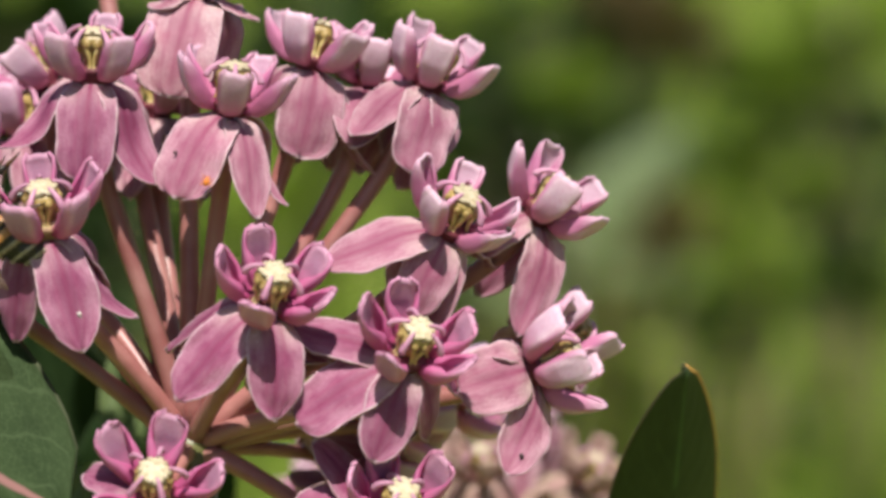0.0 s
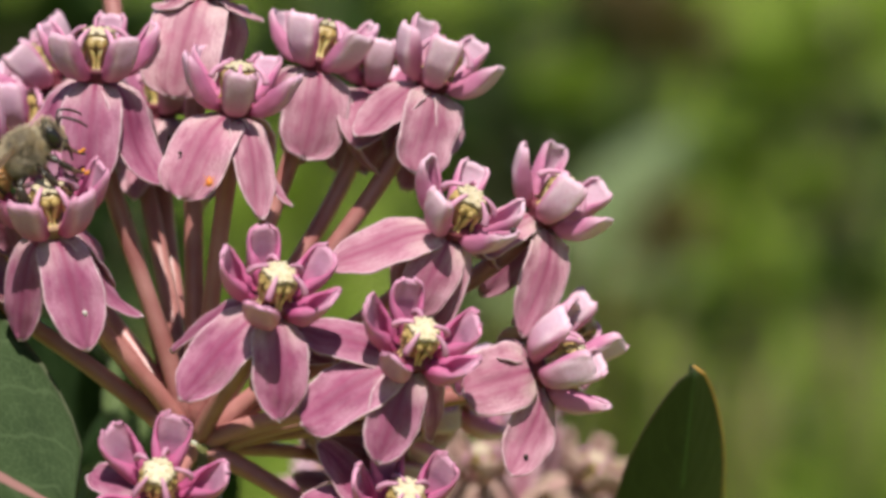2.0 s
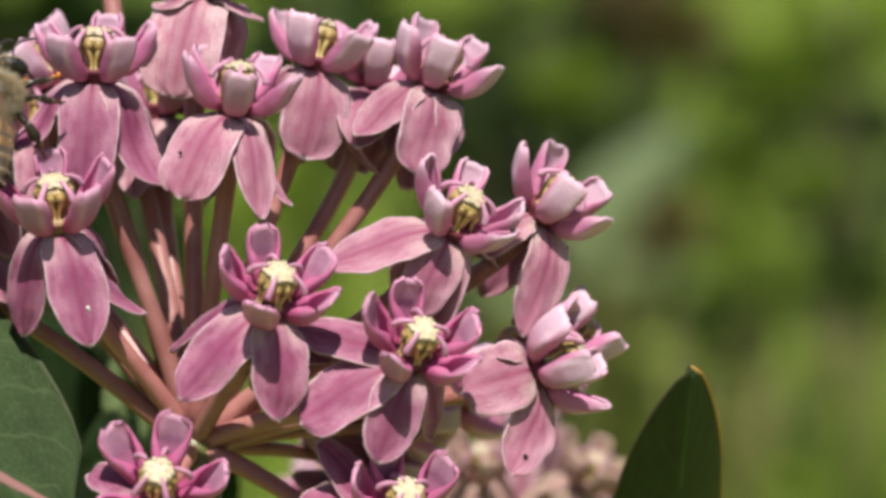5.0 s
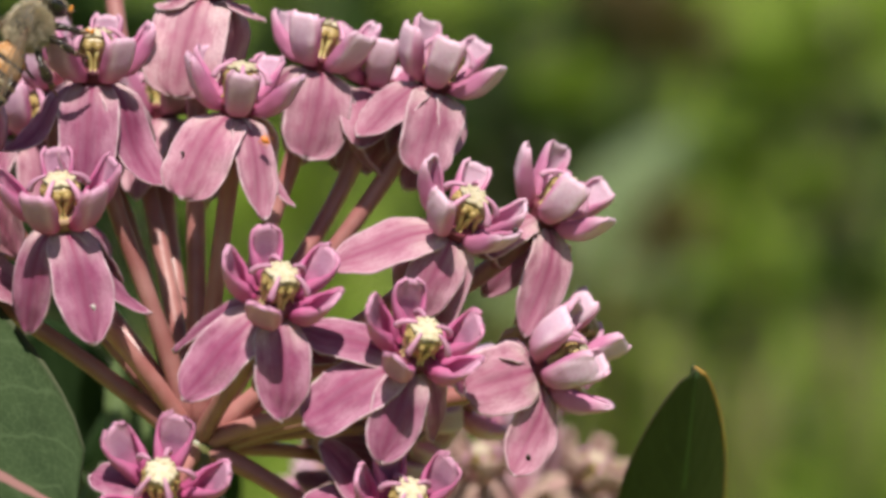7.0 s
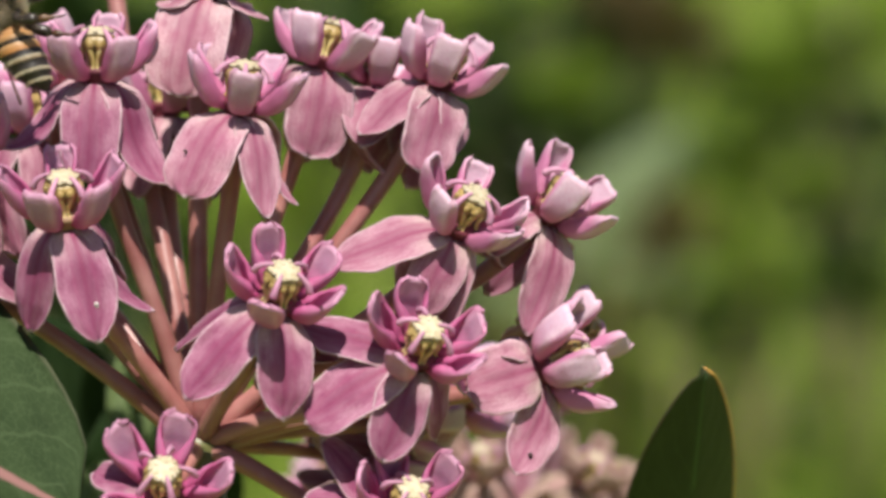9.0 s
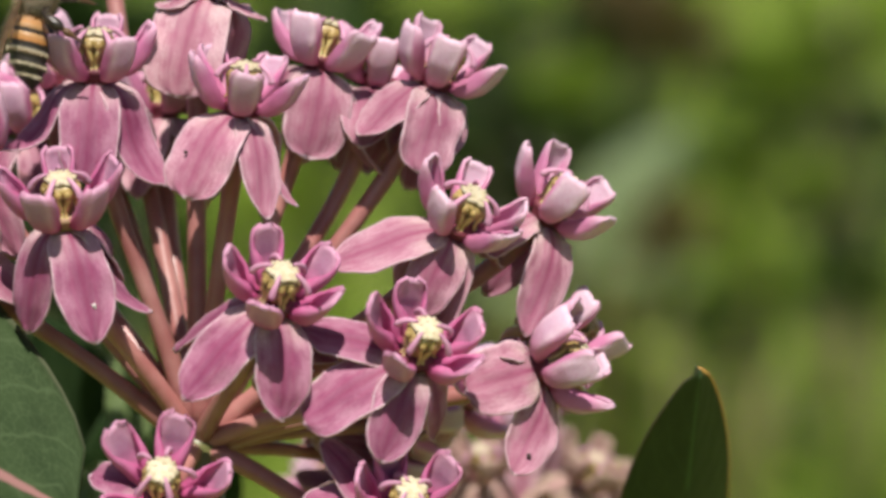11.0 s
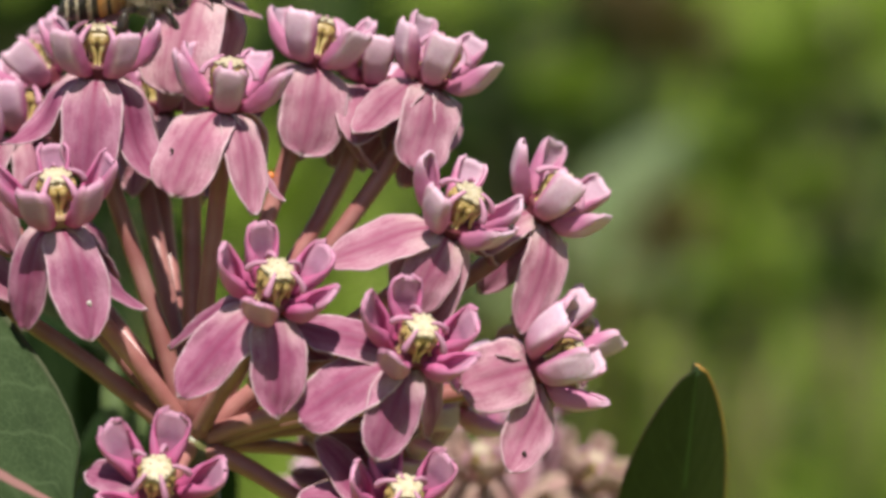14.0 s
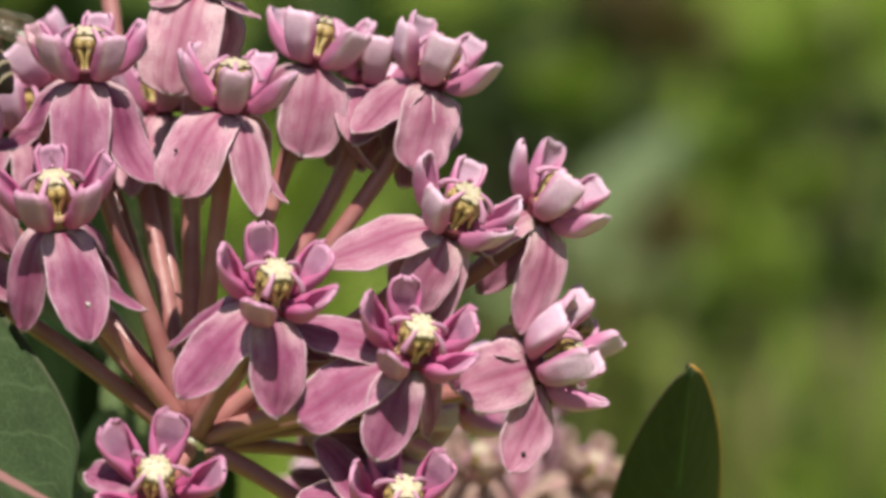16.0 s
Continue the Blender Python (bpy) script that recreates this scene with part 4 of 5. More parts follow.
    bloom("l", (-4.03, -2.00, -24.26), (0.20, -0.68, 0.70), -20, 1, "fresh",
          ((0, 0), (0, 0), (21, -5), (23, -9), (0, 0)),
          ((-7.1, -0.5, 7.3, 2.0, 1.3, 0.8, 0), (-8.6, -2.0, 2.3, 2.3, 1.0, 0.5, 0), (-3.1, -3.0, -7.3, 2.4, 1, 0.3, 0), (2.8, -2.0, -7.4, 2.4, 1, 0.3, 0), (4.8, 3.0, -3.8, 2, 0.8, 0, 0)))
    bloom("m", (-21.88, 11.00, 22.45), (0.14, -0.05, 1.00), 24, 1.12, "pale",
          ((0, 0), (0, 0), (0, 0), (0, 0), (0, 0)),
          ((-2.4, -4.5, -8.7, 3.2, 1.4, 0.2, 0), (5.5, -3.0, -1.6, 1.6, 1.6, 2.5, 0), (-4.1, -3.0, -0.5, 1.5, 1.6, 2.2, 0), (1.8, -1.0, -7.4, 2.4, 1.0, 0.2, 0), (-1.6, 6.0, -8.1, 2.3, 0.8, 0, 0)))
    bloom("n1", (-36.75, 22.00, 15.05), (-0.62, -0.10, 0.78), 0, 1, "pale",
          ((-3, 2), (0, 0), (0, 0), (0, 0), (0, 0)))
    bloom("n2", (-39.20, 20.00, 10.07), (0.00, -0.05, 1.00), -12, 1, "mid",
          ((0, 0), (-28, 27), (0, 0), (-6, 2), (0, 0)))
    bloom("n3", (-32.47, 26.00, 35.56), (0.00, 0.00, 1.00), 0, 1, "pale")
    bloom("o", (-42.33, 6.00, 7.20), (-0.40, -0.30, 0.85), 10, 1, "mid",
          ((0, 0), (0, 0), (0, 0), (0, 0), (0, 0)),
          ((3.9, -1.0, -7.8, 1.8, 0.8, 0.5, 0), (1.5, -2.0, -8.7, 2.4, 1, 0.2, 0), (-3.3, 0.0, -8.7, 2.4, 1, 0.2, 0), (-3.4, 4.0, -6.1, 2.2, 1, 0.2, 0), (1.7, 5.0, -5.1, 2, 1, 0, 0)))
    bloom("q", (-45.50, 5.00, -1.50), (-0.80, -0.20, 0.50), 0, 1, "mid")
    bloom("p", (-26.73, 22.00, 12.11), (0.00, 0.00, 1.00), 15, 1, "pale")
    bloom("r2", (-4.96, 17.00, -15.89), (0.50, 0.80, 0.10), 10, 0.9, "pale")
    bloom("r3", (-6.60, 20.00, -19.80), (0.90, 0.20, -0.10), 10, 0.85, "pale")
    bloom("r1", (0.32, 24.00, -14.23), (0.80, 0.50, 0.20), 10, 0.95, "pale")
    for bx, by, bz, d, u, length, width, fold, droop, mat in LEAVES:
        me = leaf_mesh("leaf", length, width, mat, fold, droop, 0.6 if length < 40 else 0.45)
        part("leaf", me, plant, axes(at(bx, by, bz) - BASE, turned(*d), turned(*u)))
    for key, x, y, z, size, mat in (("c", -23.2, 0.1, 8.71, 0.2, SPECK), ("f", 6.19, -1.1, 1.84, 0.36, SPECK), ("i", 7.35, 1.3, -18.28, 0.24, SPECK),
                                    ("a", -30.93, -3.6, -4.87, 0.22, CRUMB), ("e", -10.93, -8.4, -5.04, 0.14, SPECK)):
        bits = [blob((0, 0, 0), (size, size * 0.6, size * 0.8), 8, 0, None, 0.6), blob((size * 0.5, 0.05, -size), (size * 0.45, size * 0.4, size * 0.6), 8, 0, None, 0.6)]
        part("fleck", joined("fleck", bits, [mat]), made[key], Matrix.Translation(at(x, y, z) - BASE - made[key].matrix_basis.translation), "dark crumb" if mat == SPECK else "white crumb")
    return plant, made


LEAVES = [
    (-89.23, -6.00, 7.43, (0.88, 0.00, -0.47), (0.10, -0.93, 0.35), 64.5, 22.3, -0.3, 0, LEAF),
    (-33.67, 50.00, -19.07, (0.06, 0.10, 1.00), (0.20, -0.90, 0.30), 9, 1.7, 0.1, 0.02, LEAF_FAR),
    (-31.87, 54.00, -21.03, (0.02, 0.10, 1.00), (-0.20, -0.90, 0.30), 8, 1.6, 0.1, 0.02, LEAF_FAR),
    (-36.32, 40.00, -26.17, (0.35, 0.10, 0.90), (-0.20, -0.90, 0.40), 5.5, 2.2, 0.1, 0.02, LEAF_FAR),
    # Two added leaves whose dark colour stands in for shade behind the umbel.
    (-31.95, 62.00, -34.05, (0.20, -0.50, 0.85), (-0.30, -0.85, -0.50), 26, 10, 0.1, 0.1, LEAF_SHADE),
    (-35.68, 70.00, -34.15, (-0.20, -0.50, 0.85), (0.20, -0.90, -0.50), 30, 10, 0.1, 0.1, LEAF_SHADE),
]


def second_umbel():
    """A paler flower head on another stem a hand's width further off."""
    plant = new("milkweed")
    hub_w = at(3.16, 75.00, -41.09)
    base = Vector((hub_w.x + 0.02, hub_w.y + 0.02, 0))
    plant.matrix_basis = Matrix.Translation(base)
    tagged(plant, "fading pale milkweed head behind the blooming one", "plant")
    hub = hub_w - base
    stem = [bez((0, 0, -0.01), (0, 0, 0.3), hub - Vector((0, 0, 0.2)), hub, t / 12) / MM for t in range(13)]
    part("stem", joined("stem", [tube(stem, 2.6, 10)], [STEM]), plant)
    rng = random.Random(8)
    n = 30
    for i in range(n):
        z = 1 - (i + 0.5) / n * 1.15
        a = i * 2.399963
        r = math.sqrt(max(0, 1 - z * z))
        d = Vector((r * math.cos(a), r * math.sin(a), z))
        flower(plant, hub + d * 0.0015, hub + d * rng.uniform(0.020, 0.0245), d + Vector((0, 0, 0.15)), rng.uniform(0, 72), 0.8, "faded" if i % 3 else "pale", (), (), 0.1, 0.7)
    return plant


def side_leaf():
    """An upright leaf with a dry orange rim, showing its back, whose shade is partly put into the green."""
    top = new("leaf_shoot")
    tip = at(23.20, 12.00, -11.60)
    foot = at(21.5, 42.00, -43.04)
    base = Vector((foot.x, foot.y, 0))
    top.matrix_basis = Matrix.Translation(base)
    tagged(top, "leaf with a dry orange edge on a thin stem, shade put into its dark green", "leaf")
    f = foot - base
    part("stem", joined("stem", [tube([(0, 0, -10), (2, 1, f.z * 500), tuple(f / MM)], [2.2, 2.0, 1.4], 10)], [STEM]), top)
    way = tip - foot
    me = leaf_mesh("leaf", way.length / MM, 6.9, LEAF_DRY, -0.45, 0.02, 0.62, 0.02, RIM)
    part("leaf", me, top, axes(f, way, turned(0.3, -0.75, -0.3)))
    return top


# ---- the honey bee ----
def wing_mesh(length, width):
    def fn(u, v):
        w = width * eased(u, [0, .2, .5, .8, .95, 1], [.12, .45, .85, 1, .62, .15])
        lead = -0.10 * width * math.sin(math.pi * u)
        return Vector((-length * u, lead + w * (v - 0.15), 0.25 * math.sin(2.6 * u + v) + 0.12 * math.sin(9 * v)))
    pieces = [shell(fn, 14, 8, 0.03, 0)]
    for v0, v1 in ((0.02, 0.02), (0.12, 0.35), (0.3, 0.62), (0.45, 0.9)):
        pieces.append(tube([fn(0.98 * t / 10, v0 + (v1 - v0) * t / 10) for t in range(11)], 0.04, 5, 1))
    for u in (0.45, 0.62, 0.78):
        pieces.append(tube([fn(u + 0.05 * math.sin(t), 0.05 + 0.7 * t / 6) for t in range(7)], 0.028, 5, 1))
    return joined("wing", pieces, [WING, VEIN])


def leg_mesh(hip, knee, ankle, toe, fat):
    line = [bez(hip, Vector(hip).lerp(Vector(knee), 0.5) + Vector((0, 0, 0.2)), knee, knee, t / 5) for t in range(6)]
    pieces = [tube(line, [0.30, 0.36, 0.36, 0.32, 0.26, 0.24], 8, 0),
              tube([Vector(knee).lerp(Vector(ankle), t / 6) for t in range(7)], [0.22, 0.30 * fat, 0.36 * fat, 0.40 * fat, 0.42 * fat, 0.38 * fat, 0.2], 8, 0),
              tube([Vector(ankle).lerp(Vector(toe), t / 6) for t in range(7)], [0.24, 0.28 * fat, 0.26 * fat, 0.17, 0.15, 0.14, 0.12], 8, 1)]
    d = (Vector(toe) - Vector(ankle)).normalized()
    for s in (-1, 1):
        pieces.append(tube([toe, Vector(toe) + d * 0.3 + Vector((0.1, 0.2 * s, 0.0))], [0.09, 0.03], 5, 0))
    hairs = []
    for i in range(40):
        p = Vector(knee).lerp(Vector(ankle), KIND.random())
        q = Vector((KIND.uniform(-1, 1), KIND.uniform(-1, 1), KIND.uniform(-1, 1))).normalized()
        hairs.append(tube([p + q * 0.15, p + q * (0.45 + 0.25 * fat) + d * 0.15], [0.02, 0.006], 3))
    return joined("leg", pieces, [CHITIN, BROWN]), joined("leg_hair", hairs, [FUZZ])


def honey_bee():
    """x is forward, z its back, origin in the middle of the thorax; thirteen millimetres long."""
    bee = new("honey_bee")
    bee.scale = (0.98, 0.98, 0.98)
    tagged(bee, "golden-brown honey bee with dark bands gathering nectar on blossoms", "bee")
    rng = random.Random(21)

    def fur(c, r, count, length, keep):
        pieces = []
        for _ in range(count):
            d = Vector((rng.gauss(0, 1), rng.gauss(0, 1), rng.gauss(0, 1))).normalized()
            if not keep(d):
                continue
            p = Vector(c) + Vector((d.x * r[0], d.y * r[1], d.z * r[2]))
            e = p + (d + Vector((rng.uniform(-0.5, 0.2), rng.uniform(-0.3, 0.3), rng.uniform(-0.3, 0.3)))) * length * rng.uniform(0.5, 1.2)
            pieces.append(tube([p, e], [0.034, 0.008], 3))
        return pieces
    thorax = part("thorax", joined("thorax", [blob((0, 0, 0), (2.0, 1.85, 1.75), 22), blob((-1.5, 0, -0.1), (0.8, 1.4, 1.3), 16)], [THORAX]), bee)
    part("fur", joined("fur", fur((0, 0, 0), (1.95, 1.8, 1.7), 5600, 0.66, lambda d: d.z < 0.55 + rng.uniform(0, 0.2) or abs(d.x) > 0.80 or rng.random() < 0.22) + fur((-1.5, 0, -0.1), (0.8, 1.35, 1.25), 900, 0.42, lambda d: d.x < 0.3), [FUZZ]), thorax, None, "short tan hair")
    rings = []
    for i in range(41):
        u = i / 40
        r = eased(u, [0, .06, .2, .45, .7, .88, .97, 1], [.5, 1.25, 1.95, 2.15, 1.85, 1.15, .45, .06])
        step = (u * 6.2) % 1.0
        rings.append((r * (1.02 - 0.06 * step), -u * 6.9))
    bend = Matrix.Rotation(radians(90), 4, "Y")
    pts, fs, uv, slot = lathe(rings, 28)
    bent = []
    for p in pts:
        q = bend @ (Vector(p) / MM)
        s = max(0, -q.x) / 6.9 if q.x < 0 else q.x / 6.9
        bent.append(Vector((-abs(q.x) - 1.95, q.y * 0.90, q.z * 0.92 - 1.5 * s * s - 0.1)) * MM)
    abdomen = part("abdomen", joined("abdomen", [(bent, fs, uv, 0)], [ABDOMEN]), bee, None, "orange and black banded abdomen")
    hairs = []
    for _ in range(900):
        u, a = rng.choice((0.03, 0.05, 0.1, 0.52, 0.69, 0.83)) + rng.uniform(-0.015, 0.015), rng.uniform(0, 6.283)
        u = max(0.01, u)
        r = eased(u, [0, .06, .2, .45, .7, .88, .97, 1], [.5, 1.25, 1.95, 2.15, 1.85, 1.15, .45, .06])
        p = Vector((-u * 6.9 - 1.95, math.cos(a) * r * 0.90, math.sin(a) * r * 0.92 - 1.5 * u * u - 0.1))
        e = p + Vector((-0.3, math.cos(a) * 0.10, math.sin(a) * 0.10))
        hairs.append(tube([p, e], [0.018, 0.005], 3))
    part("hair_bands", joined("hair_bands", hairs, [FUZZ]), abdomen, None, "pale hair bands")
    turn = Matrix.Rotation(radians(12), 3, "Y")
    head = part("head", joined("head", [blob((2.75, 0, -0.35), (0.90, 1.60, 1.50), 20, 0, turn), blob((3.15, 0, -1.5), (0.55, 0.75, 0.75), 12, 0, turn)], [FACE]), bee)
    part("fur", joined("fur", fur((2.75, 0, -0.3), (0.95, 1.6, 1.5), 900, 0.42, lambda d: abs(d.y) < 0.62), [FUZZ]), head)
    for s in (-1, 1):
        part("eye", joined("eye", [blob((2.85, s * 1.30, -0.30), (0.64, 0.52, 1.10), 16, 0, turn)], [EYE]), head, None, "large glossy black eye")
        line = [(3.55, s * 0.35, -0.35), (4.1, s * 0.65, 0.35), (4.6, s * 0.9, 0.6), (5.1, s * 1.15, 0.1), (5.6, s * 1.4, -0.7), (5.8, s * 1.55, -1.5)]
        part("antenna", joined("antenna", [tube(line, [0.12, 0.11, 0.12, 0.14, 0.13, 0.08], 8)], [CHITIN]), head)
    part("proboscis", joined("proboscis", [tube([(3.2, 0, -1.9), (3.0, 0, -2.9), (2.6, 0, -3.7)], [0.3, 0.18, 0.08], 8)], [BROWN]), head)
    for name, length, width, z, splay in (("forewing", 8.8, 2.9, 1.25, 20), ("hindwing", 6.2, 2.0, 0.95, 26)):
        for s in (-1, 1):
            m = Matrix.Translation(Vector((-0.2, s * 1.35, z)) * MM) @ Matrix.Rotation(radians(-s * splay), 4, "Z") @ Matrix.Rotation(radians(s * 14), 4, "X") @ Matrix.Rotation(radians(4), 4, "Y")
            me = wing_mesh(length, width)
            if s < 0:
                m = m @ Matrix.Scale(-1, 4, (0, 1, 0))
            part("wing", me, bee, m, "clear brownish wing")
    shape = {"front": ((1.2, 0.9, -1.4), (1.9, 1.9, -1.9), (2.6, 2.0, -3.4), (3.3, 1.6, -4.6), 0.8),
             "middle": ((0.0, 1.1, -1.5), (0.3, 2.7, -1.7), (0.2, 2.9, -3.6), (0.4, 2.6, -5.2), 0.9),
             "hind": ((-1.2, 1.1, -1.4), (-2.2, 2.6, -1.2), (-3.2, 2.9, -3.2), (-3.9, 2.5, -5.2), 1.35)}
    legs = []
    for pair, (hip, knee, ankle, toe, fat) in shape.items():
        for s in (-1, 1):
            h = Vector(hip)
            side = lambda p: Vector((p[0] - h.x, s * p[1] - s * h.y, p[2] - h.z))
            limb, fuzz = leg_mesh(side(hip), side(knee), side(ankle), side(toe), fat)
            ob = part("leg", limb, bee, Matrix.Translation(Vector((h.x, s * h.y, h.z)) * MM))
            part("leg_hair", fuzz, ob)["kind"] = "stuff"
            if pair == "front":
                t = side(toe)
                part("pollinium", joined("pollinium", [blob(t + Vector((0.2, 0.25 * s, 0.1)), (0.34, 0.15, 0.2), 8, 0, None, 0.3), blob(t + Vector((0.0, -0.1 * s, 0.35)), (0.16, 0.26, 0.14), 8, 0, None, 0.3)], [POLLEN]), ob, None, "orange pollen clump")
            legs.append((ob, pair, s))
    return bee, legs


def red_mite():
    ob = new("mite")
    tagged(ob, "tiny orange mite crawling over a pink petal", "mite")
    part("body", joined("body", [blob((-0.1, 0, 0), (0.42, 0.30, 0.24), 12, 0, None, 0.15), blob((0.32, 0, 0.0), (0.18, 0.14, 0.12), 8, 0, None, 0.1)], [MITE]), ob)
    for s in (-1, 1):
        for k in range(4):
            x = 0.3 - 0.2 * k
            line = [(x, s * 0.2, 0), (x + 0.05 * (1.5 - k), s * 0.42, 0.1), (x + 0.10 * (1.5 - k), s * 0.6, -0.15)]
            part("leg", joined("leg", [tube(line, [0.04, 0.035, 0.02], 5)], [MITE]), ob)
    return ob


ground()
meadow()
far_plants()
PLANT, BLOOMS = milkweed()
second_umbel()
SHOOT = side_leaf()
BEE, LEGS = honey_bee()
MITE_BODY = red_mite()


# ---- what moves ----
SWAY = [
    (0, -0.38, -0.09), (0.5, -0.28, -0.00), (1, -0.19, -0.04), (1.5, -0.17, -0.07), (2, 0.02, -0.14), (2.5, 0.07, -0.14),
    (3, 0.05, -0.16), (3.5, -0.09, -0.12), (4, -0.07, -0.10), (5.2, 0.00, -0.10), (6.5, 0.06, -0.07), (7, 0.23, -0.14),
    (7.5, 0.23, -0.12), (8, 0.35, -0.13), (8.5, 0.28, -0.00), (9, 0.43, 0.01), (10.2, 0.33, -0.03), (11.5, 0.20, -0.07),
    (12, 0.00, -0.00), (12.5, -0.14, 0.10), (13, 0.24, -0.00), (13.5, 0.04, 0.09), (14, -0.13, 0.15), (14.5, -0.08, 0.11),
    (15, -0.05, 0.06), (15.5, 0.04, -0.00), (16, -0.21, 0.11),
]
NODS = {
    "a": [
        (0, -0.42, -0.91), (0.5, -0.49, -0.84), (1, -0.42, -0.84), (1.5, -0.48, -0.85), (2, -0.40, -0.67), (2.5, -0.29, -0.74),
        (3, -0.39, -0.72), (3.5, -0.41, -0.73), (4, -0.35, -0.55), (5.2, -0.12, -0.20), (6.5, -0.02, -0.01), (7, 0.04, -0.02),
        (8, 0.07, 0.05), (9, 0.11, 0.03), (11.5, 0.03, 0.00), (12.5, -0.02, 0.06), (13.5, 0.00, 0.10), (14.5, 0.05, -0.00),
        (16, 0.02, -0.05),],
    "b": [
        (0, 0.38, 0.16), (1, 0.35, 0.19), (2, 0.37, 0.21), (3, 0.40, 0.25), (4, 0.37, 0.17), (5.2, 0.15, 0.00),
        (6.5, -0.06, -0.16), (7, -0.07, -0.10), (7.5, -0.16, -0.04), (8, 0.18, -0.34), (8.5, -0.12, -0.16), (9, -0.13, 0.07),
        (10.2, -0.10, 0.03), (11.5, -0.05, -0.01), (12, 0.00, 0.00), (12.5, -0.10, -0.02), (13, -0.01, 0.08), (13.5, 0.04, 0.07),
        (14, 0.60, 0.38), (14.5, 0.94, 0.50), (15, 0.22, 0.09), (15.5, 0.14, 0.31), (16, -0.44, 0.04),],
    "c": [
        (0, -0.19, 0.00), (1, -0.19, 0.02), (2, -0.17, 0.08), (3, -0.15, 0.05), (4, -0.22, 0.02), (5.2, -0.12, 0.00),
        (6.5, -0.06, -0.01), (7, -0.15, -0.06), (8, -0.05, -0.07), (9, -0.12, 0.03), (11.5, 0.07, -0.01), (12, 0.00, 0.00),
        (12.5, -0.13, 0.02), (13, 0.07, 0.00), (13.5, -0.19, -0.09), (14, -0.75, -0.08), (14.5, -1.15, -0.31), (15, 0.09, -0.21),
        (15.5, -0.12, 0.08), (16, -0.32, -0.04),],
}
SHOOT_SWAY = [
    (0, -0.46, 0.07), (0.5, -0.16, 0.08), (1, 0.31, 0.00), (1.5, 0.08, 0.00), (2, 0.23, 0.00), (2.5, 0.15, 0.00),
    (3, 0.00, 0.00), (3.5, -0.08, 0.00), (4, 0.00, 0.00), (5.2, 0.04, -0.02), (6.5, 0.08, 0.00), (7, 0.38, -0.08),
    (7.5, 0.38, 0.00), (8, 0.68, -0.16), (8.5, 1.00, -0.16), (9, 1.23, -0.15), (10.2, 0.83, -0.11), (11.5, 0.45, -0.08),
    (12, 0.00, 0.00), (12.5, -0.08, 0.08), (13, 0.77, 0.00), (13.5, 0.23, 0.08), (14, 0.45, 0.15), (14.5, 0.30, 0.07),
    (15, 0.00, 0.16), (15.5, 0.23, 0.08), (16, -0.08, 0.15),
]
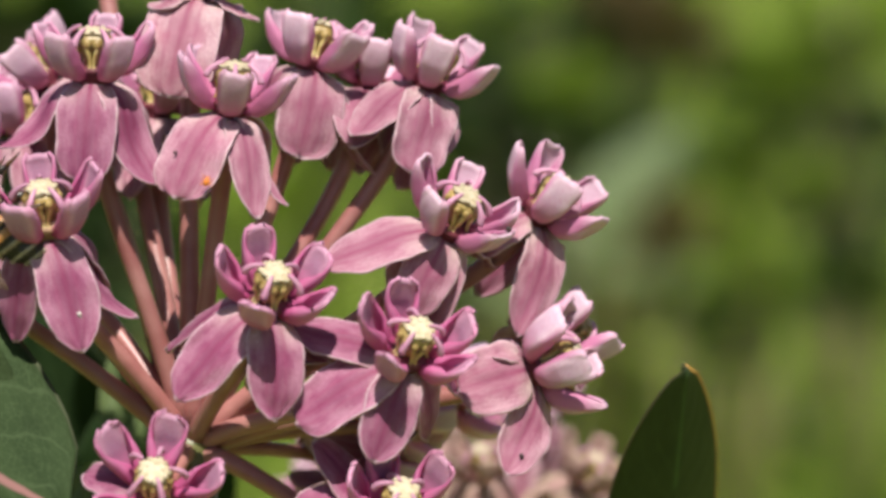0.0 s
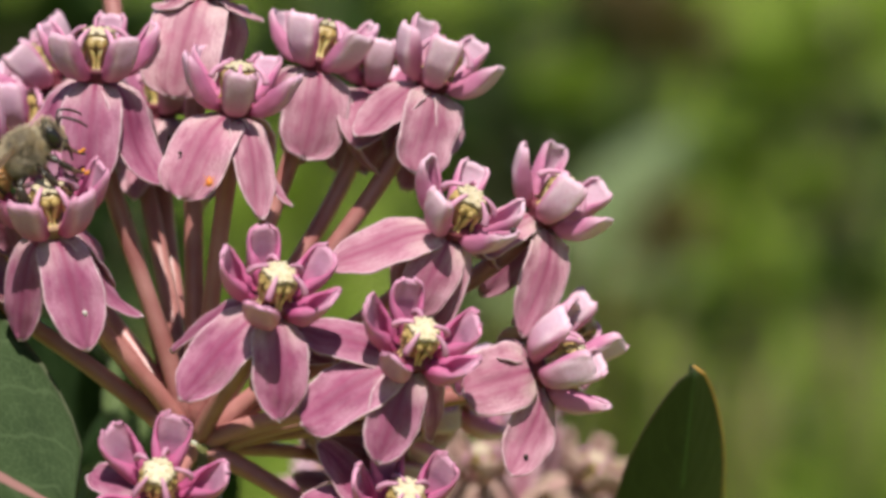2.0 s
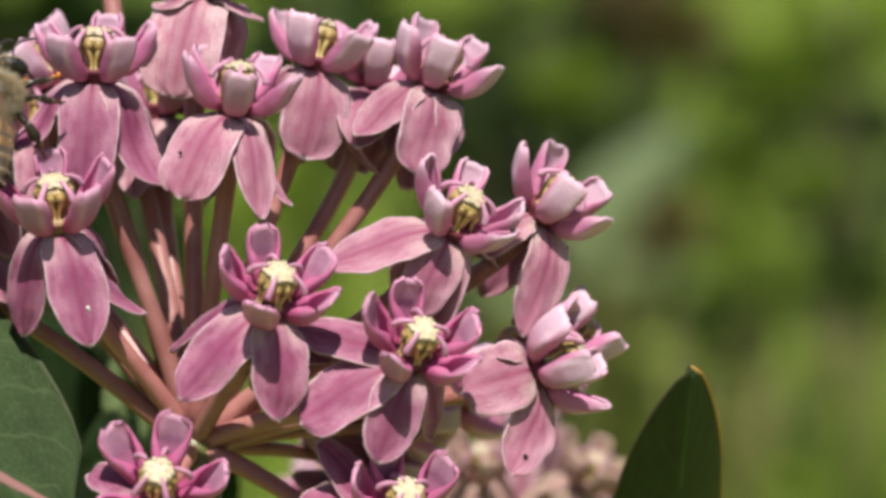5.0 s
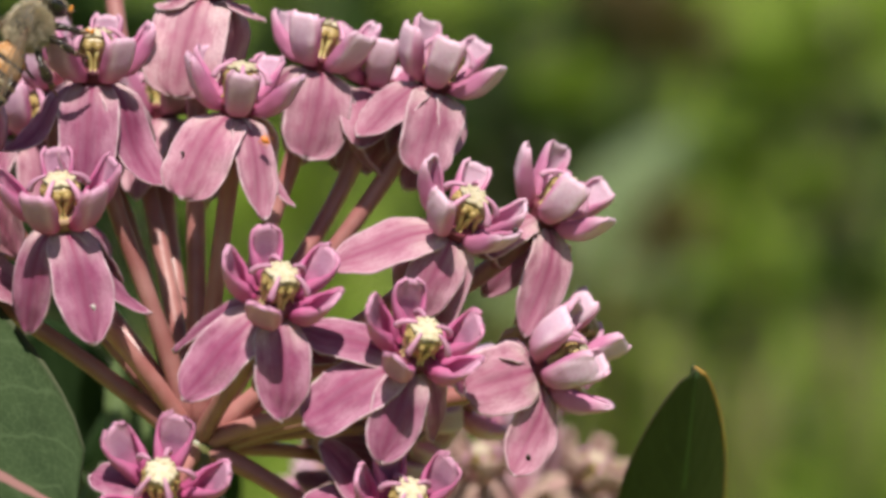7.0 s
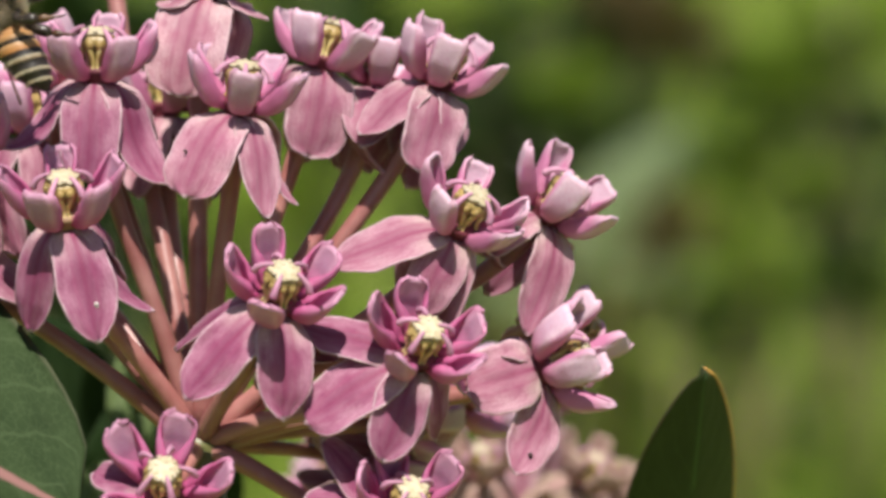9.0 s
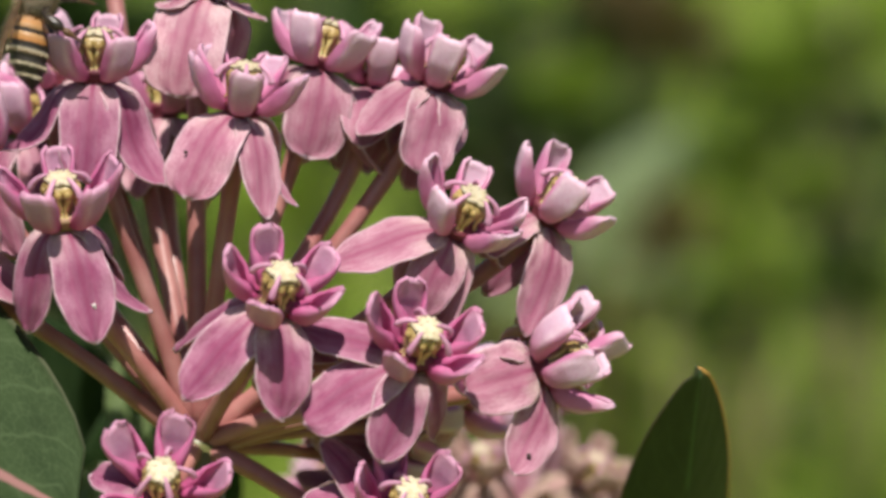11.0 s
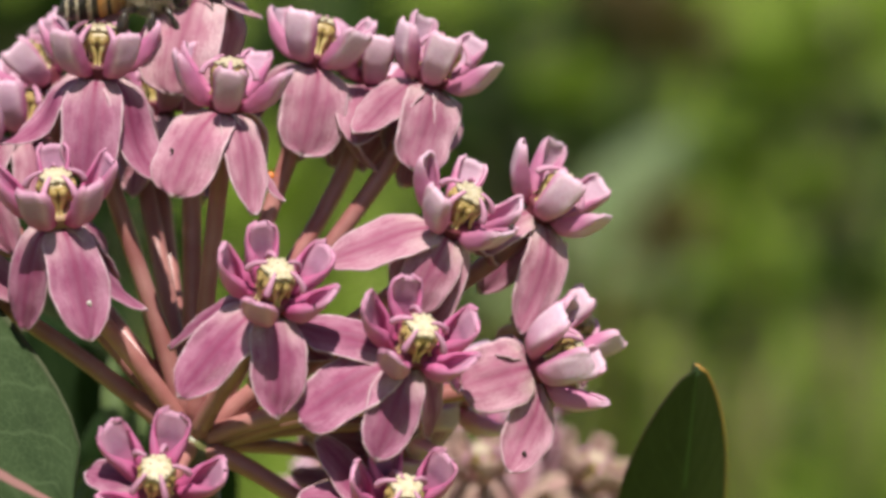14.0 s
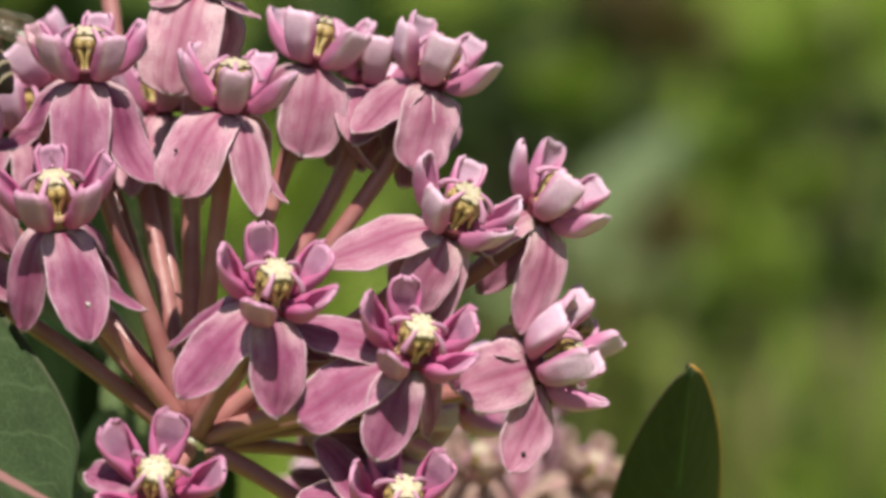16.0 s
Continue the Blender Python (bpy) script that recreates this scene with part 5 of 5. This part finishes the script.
FLIGHT = [
    (0, -41.41, -3.00, 4.62, (-0.62, -0.10, 0.78), (-0.77, 0.10, -0.60)),
    (0.3, -43.15, -3.00, 3.53, (-0.50, -0.10, 0.85), (-0.83, 0.10, -0.45)),
    (0.7, -43.54, -2.00, 4.53, (-0.10, 0.20, 0.98), (-0.95, -0.10, 0.00)),
    (1, -40.50, -2.50, 7.40, (0.40, 0.12, 0.88), (-0.72, -0.42, 0.36)),
    (1.2, -39.39, -2.50, 7.76, (0.60, 0.10, 0.75), (-0.60, -0.50, 0.50)),
    (1.5, -37.60, -2.50, 8.41, (0.80, -0.05, 0.55), (-0.45, -0.50, 0.70)),
    (2, -36.80, -2.50, 8.70, (0.76, -0.05, 0.62), (-0.52, -0.46, 0.68)),
    (2.5, -36.21, -2.50, 9.00, (0.80, -0.05, 0.56), (-0.46, -0.45, 0.74)),
    (3, -34.10, -2.50, 10.00, (0.88, -0.05, 0.42), (-0.35, -0.42, 0.82)),
    (3.5, -34.00, -2.50, 10.20, (0.91, -0.05, 0.36), (-0.30, -0.40, 0.84)),
    (3.8, -35.21, -2.50, 10.10, (0.87, 0.00, 0.42), (-0.35, -0.50, 0.80)),
    (4, -37.30, -2.50, 10.00, (0.36, 0.20, 0.90), (-0.55, -0.72, 0.40)),
    (4.2, -37.70, -2.50, 10.20, (0.35, 0.25, 0.90), (-0.55, -0.75, 0.35)),
    (5.2, -39.18, -1.00, 14.54, (0.10, 0.20, 0.95), (-0.60, -0.70, 0.20)),
    (6.3, -37.98, -1.00, 18.24, (-0.15, 0.10, 0.97), (-0.80, -0.50, 0.00)),
    (6.6, -37.18, -1.00, 19.34, (0.30, 0.05, 0.90), (-0.75, -0.60, 0.20)),
    (7, -36.48, -1.00, 19.74, (0.58, 0.05, 0.80), (-0.65, -0.70, 0.20)),
    (7.3, -36.28, -1.00, 19.04, (0.40, 0.05, 0.90), (-0.60, -0.75, 0.20)),
    (7.6, -35.28, -1.00, 18.84, (0.32, 0.20, 0.92), (-0.25, -0.92, 0.27)),
    (8, -35.27, -2.00, 16.99, (-0.10, 0.62, 0.78), (-0.10, -0.78, 0.62)),
    (8.3, -36.60, -3.00, 18.90, (-0.30, 0.20, 0.92), (-0.75, -0.45, -0.15)),
    (8.6, -37.20, -3.00, 20.00, (-0.42, 0.00, 0.91), (-0.88, 0.05, -0.40)),
    (9, -38.86, -2.00, 21.57, (-0.30, 0.10, 0.94), (-0.92, 0.10, -0.28)),
    (9.2, -38.26, -2.00, 22.37, (-0.22, 0.00, 0.97), (-0.95, 0.10, -0.20)),
    (10.2, -37.04, 0.00, 24.11, (0.10, 0.00, 0.98), (-0.95, -0.10, 0.10)),
    (11.3, -35.34, 6.00, 23.34, (0.38, 0.10, 0.90), (-0.90, -0.20, 0.38)),
    (11.5, -32.68, 9.00, 24.02, (0.92, 0.10, 0.10), (-0.10, -0.25, 0.95)),
    (12, -31.13, 9.00, 24.02, (0.98, 0.10, 0.05), (-0.05, -0.20, 0.97)),
    (12.5, -31.38, 9.00, 24.17, (0.98, 0.10, 0.05), (-0.05, -0.20, 0.97)),
    (12.8, -30.87, 9.00, 24.02, (0.98, 0.10, 0.05), (-0.05, -0.20, 0.97)),
    (13, -28.88, 8.00, 23.58, (0.99, 0.00, 0.03), (-0.03, -0.25, 0.95)),
    (13.2, -27.18, 8.00, 23.28, (0.99, 0.00, 0.05), (-0.05, -0.25, 0.95)),
    (13.6, -26.38, 8.00, 23.28, (0.99, 0.00, 0.07), (-0.07, -0.25, 0.95)),
    (14, -26.59, 8.00, 23.48, (0.99, 0.00, 0.05), (-0.05, -0.25, 0.95)),
    (14.5, -25.59, 8.00, 24.00, (0.98, 0.00, 0.10), (-0.10, -0.25, 0.95)),
    (14.65, -27.44, 8.00, 22.77, (0.97, 0.00, 0.10), (-0.10, -0.25, 0.95)),
    (14.85, -30.35, 9.00, 23.87, (0.95, 0.20, 0.10), (-0.10, -0.20, 0.95)),
    (15.3, -29.84, 9.00, 23.87, (0.95, 0.20, 0.05), (-0.10, -0.20, 0.95)),
    (15.6, -31.65, 9.00, 25.82, (0.80, 0.40, 0.40), (-0.30, -0.20, 0.90)),
    (15.8, -37.41, 1.00, 23.18, (-0.20, 0.40, 0.85), (-0.50, -0.70, 0.40)),
    (16, -44.45, 1.00, 20.16, (-0.70, 0.20, 0.65), (-0.40, -0.60, 0.60)),
]

CRAWL = [
    (0, -20.80, -2.30, 6.02, (0.3, 0, 1)),
    (1.5, -20.65, -2.30, 6.02, (0.2, 0, 1)),
    (2.5, -20.55, -2.30, 5.97, (0, 0, 1)),
    (3.5, -20.65, -2.30, 6.02, (0.2, 0, 1)),
    (4, -20.21, -2.20, 6.77, (0.4, 0, 1)),
    (4.2, -19.97, -2.00, 7.47, (0.4, 0.1, 1)),
    (4.8, -19.05, 1.00, 9.00, (0.6, 0.4, 0.6)),
    (5.4, -17.40, 3.00, 9.05, (1, 0.1, 0)),
    (6.3, -15.71, 1.50, 8.81, (0.7, -0.5, 0.3)),
    (6.6, -15.40, -0.80, 9.15, (0.3, -0.3, 1)),
    (6.8, -15.84, -1.00, 9.74, (-0.4, 0, 1)),
    (7, -15.69, -1.00, 9.64, (0.5, 0, -0.4)),
    (7.3, -15.43, -1.20, 7.94, (0.2, 0, -1)),
    (7.5, -15.13, -1.20, 7.19, (0.3, 0, -1)),
    (8, -14.49, -1.00, 5.65, (0.4, 0, -1)),
    (8.6, -13.53, -1.20, 4.14, (0.5, 0, -1)),
    (8.75, -13.70, 4.50, 4.20, (-0.6, 0.3, 0.4)),
    (9, -14.40, 5.00, 5.10, (-0.5, 0.5, 0.6)),
    (9.2, -14.80, 5.00, 5.60, (-0.4, 0.4, 0.7)),
    (10.5, -15.20, 5.00, 6.40, (-0.4, 0.2, 0.9)),
    (16, -15.91, 5.50, 7.14, (-0.4, 0.2, 0.9)),
]


def motions():
    across, up = turned(1, 0, 0), turned(0, 0, 1)
    high = 1.0
    rows = []
    for t, dx, dz in SWAY:
        m = Matrix.Translation(BASE + Vector((0, 0, dz * MM))) @ Matrix.Rotation(math.atan2(dx * MM, high), 4, "Y")
        rows.append((t, m))
    walk(PLANT, rows)
    for key, nods in NODS.items():
        ob = BLOOMS[key]
        root = Vector(ob.matrix_basis.translation)
        arm = ob.children[0].matrix_basis.translation.copy()
        rows = []
        for t, dx, dz in nods:
            aim = arm + (across * dx + up * dz) * MM
            rows.append((t, Matrix.Translation(root) @ arm.rotation_difference(aim).to_matrix().to_4x4()))
        walk(ob, rows)
    foot = SHOOT.matrix_basis.translation.copy()
    walk(SHOOT, [(t, Matrix.Translation(foot + Vector((0, 0, dz * MM))) @ Matrix.Rotation(math.atan2(dx * MM, 0.98), 4, "Y")) for t, dx, dz in SHOOT_SWAY])
    walk(BEE, [(t, axes(at(x, y, z), turned(*f), turned(*u))) for t, x, y, z, f, u in FLIGHT])
    walk(MITE_BODY, [(t, axes(at(x, y, z), turned(*f), turned(0, -1, 0.1))) for t, x, y, z, f in CRAWL])
    for i, (ob, pair, s) in enumerate(LEGS):
        hip = ob.matrix_basis.translation.copy()
        rows = []
        for k in range(33):
            a, b = math.sin(k * 1.9 + i * 2.1), math.sin(k * 1.3 + i * 1.1)
            rows.append((k * 0.5, Matrix.Translation(hip) @ Matrix.Rotation(radians(9 * a), 4, "Y") @ Matrix.Rotation(radians(s * 7 * b), 4, "X")))
        walk(ob, rows)


motions()
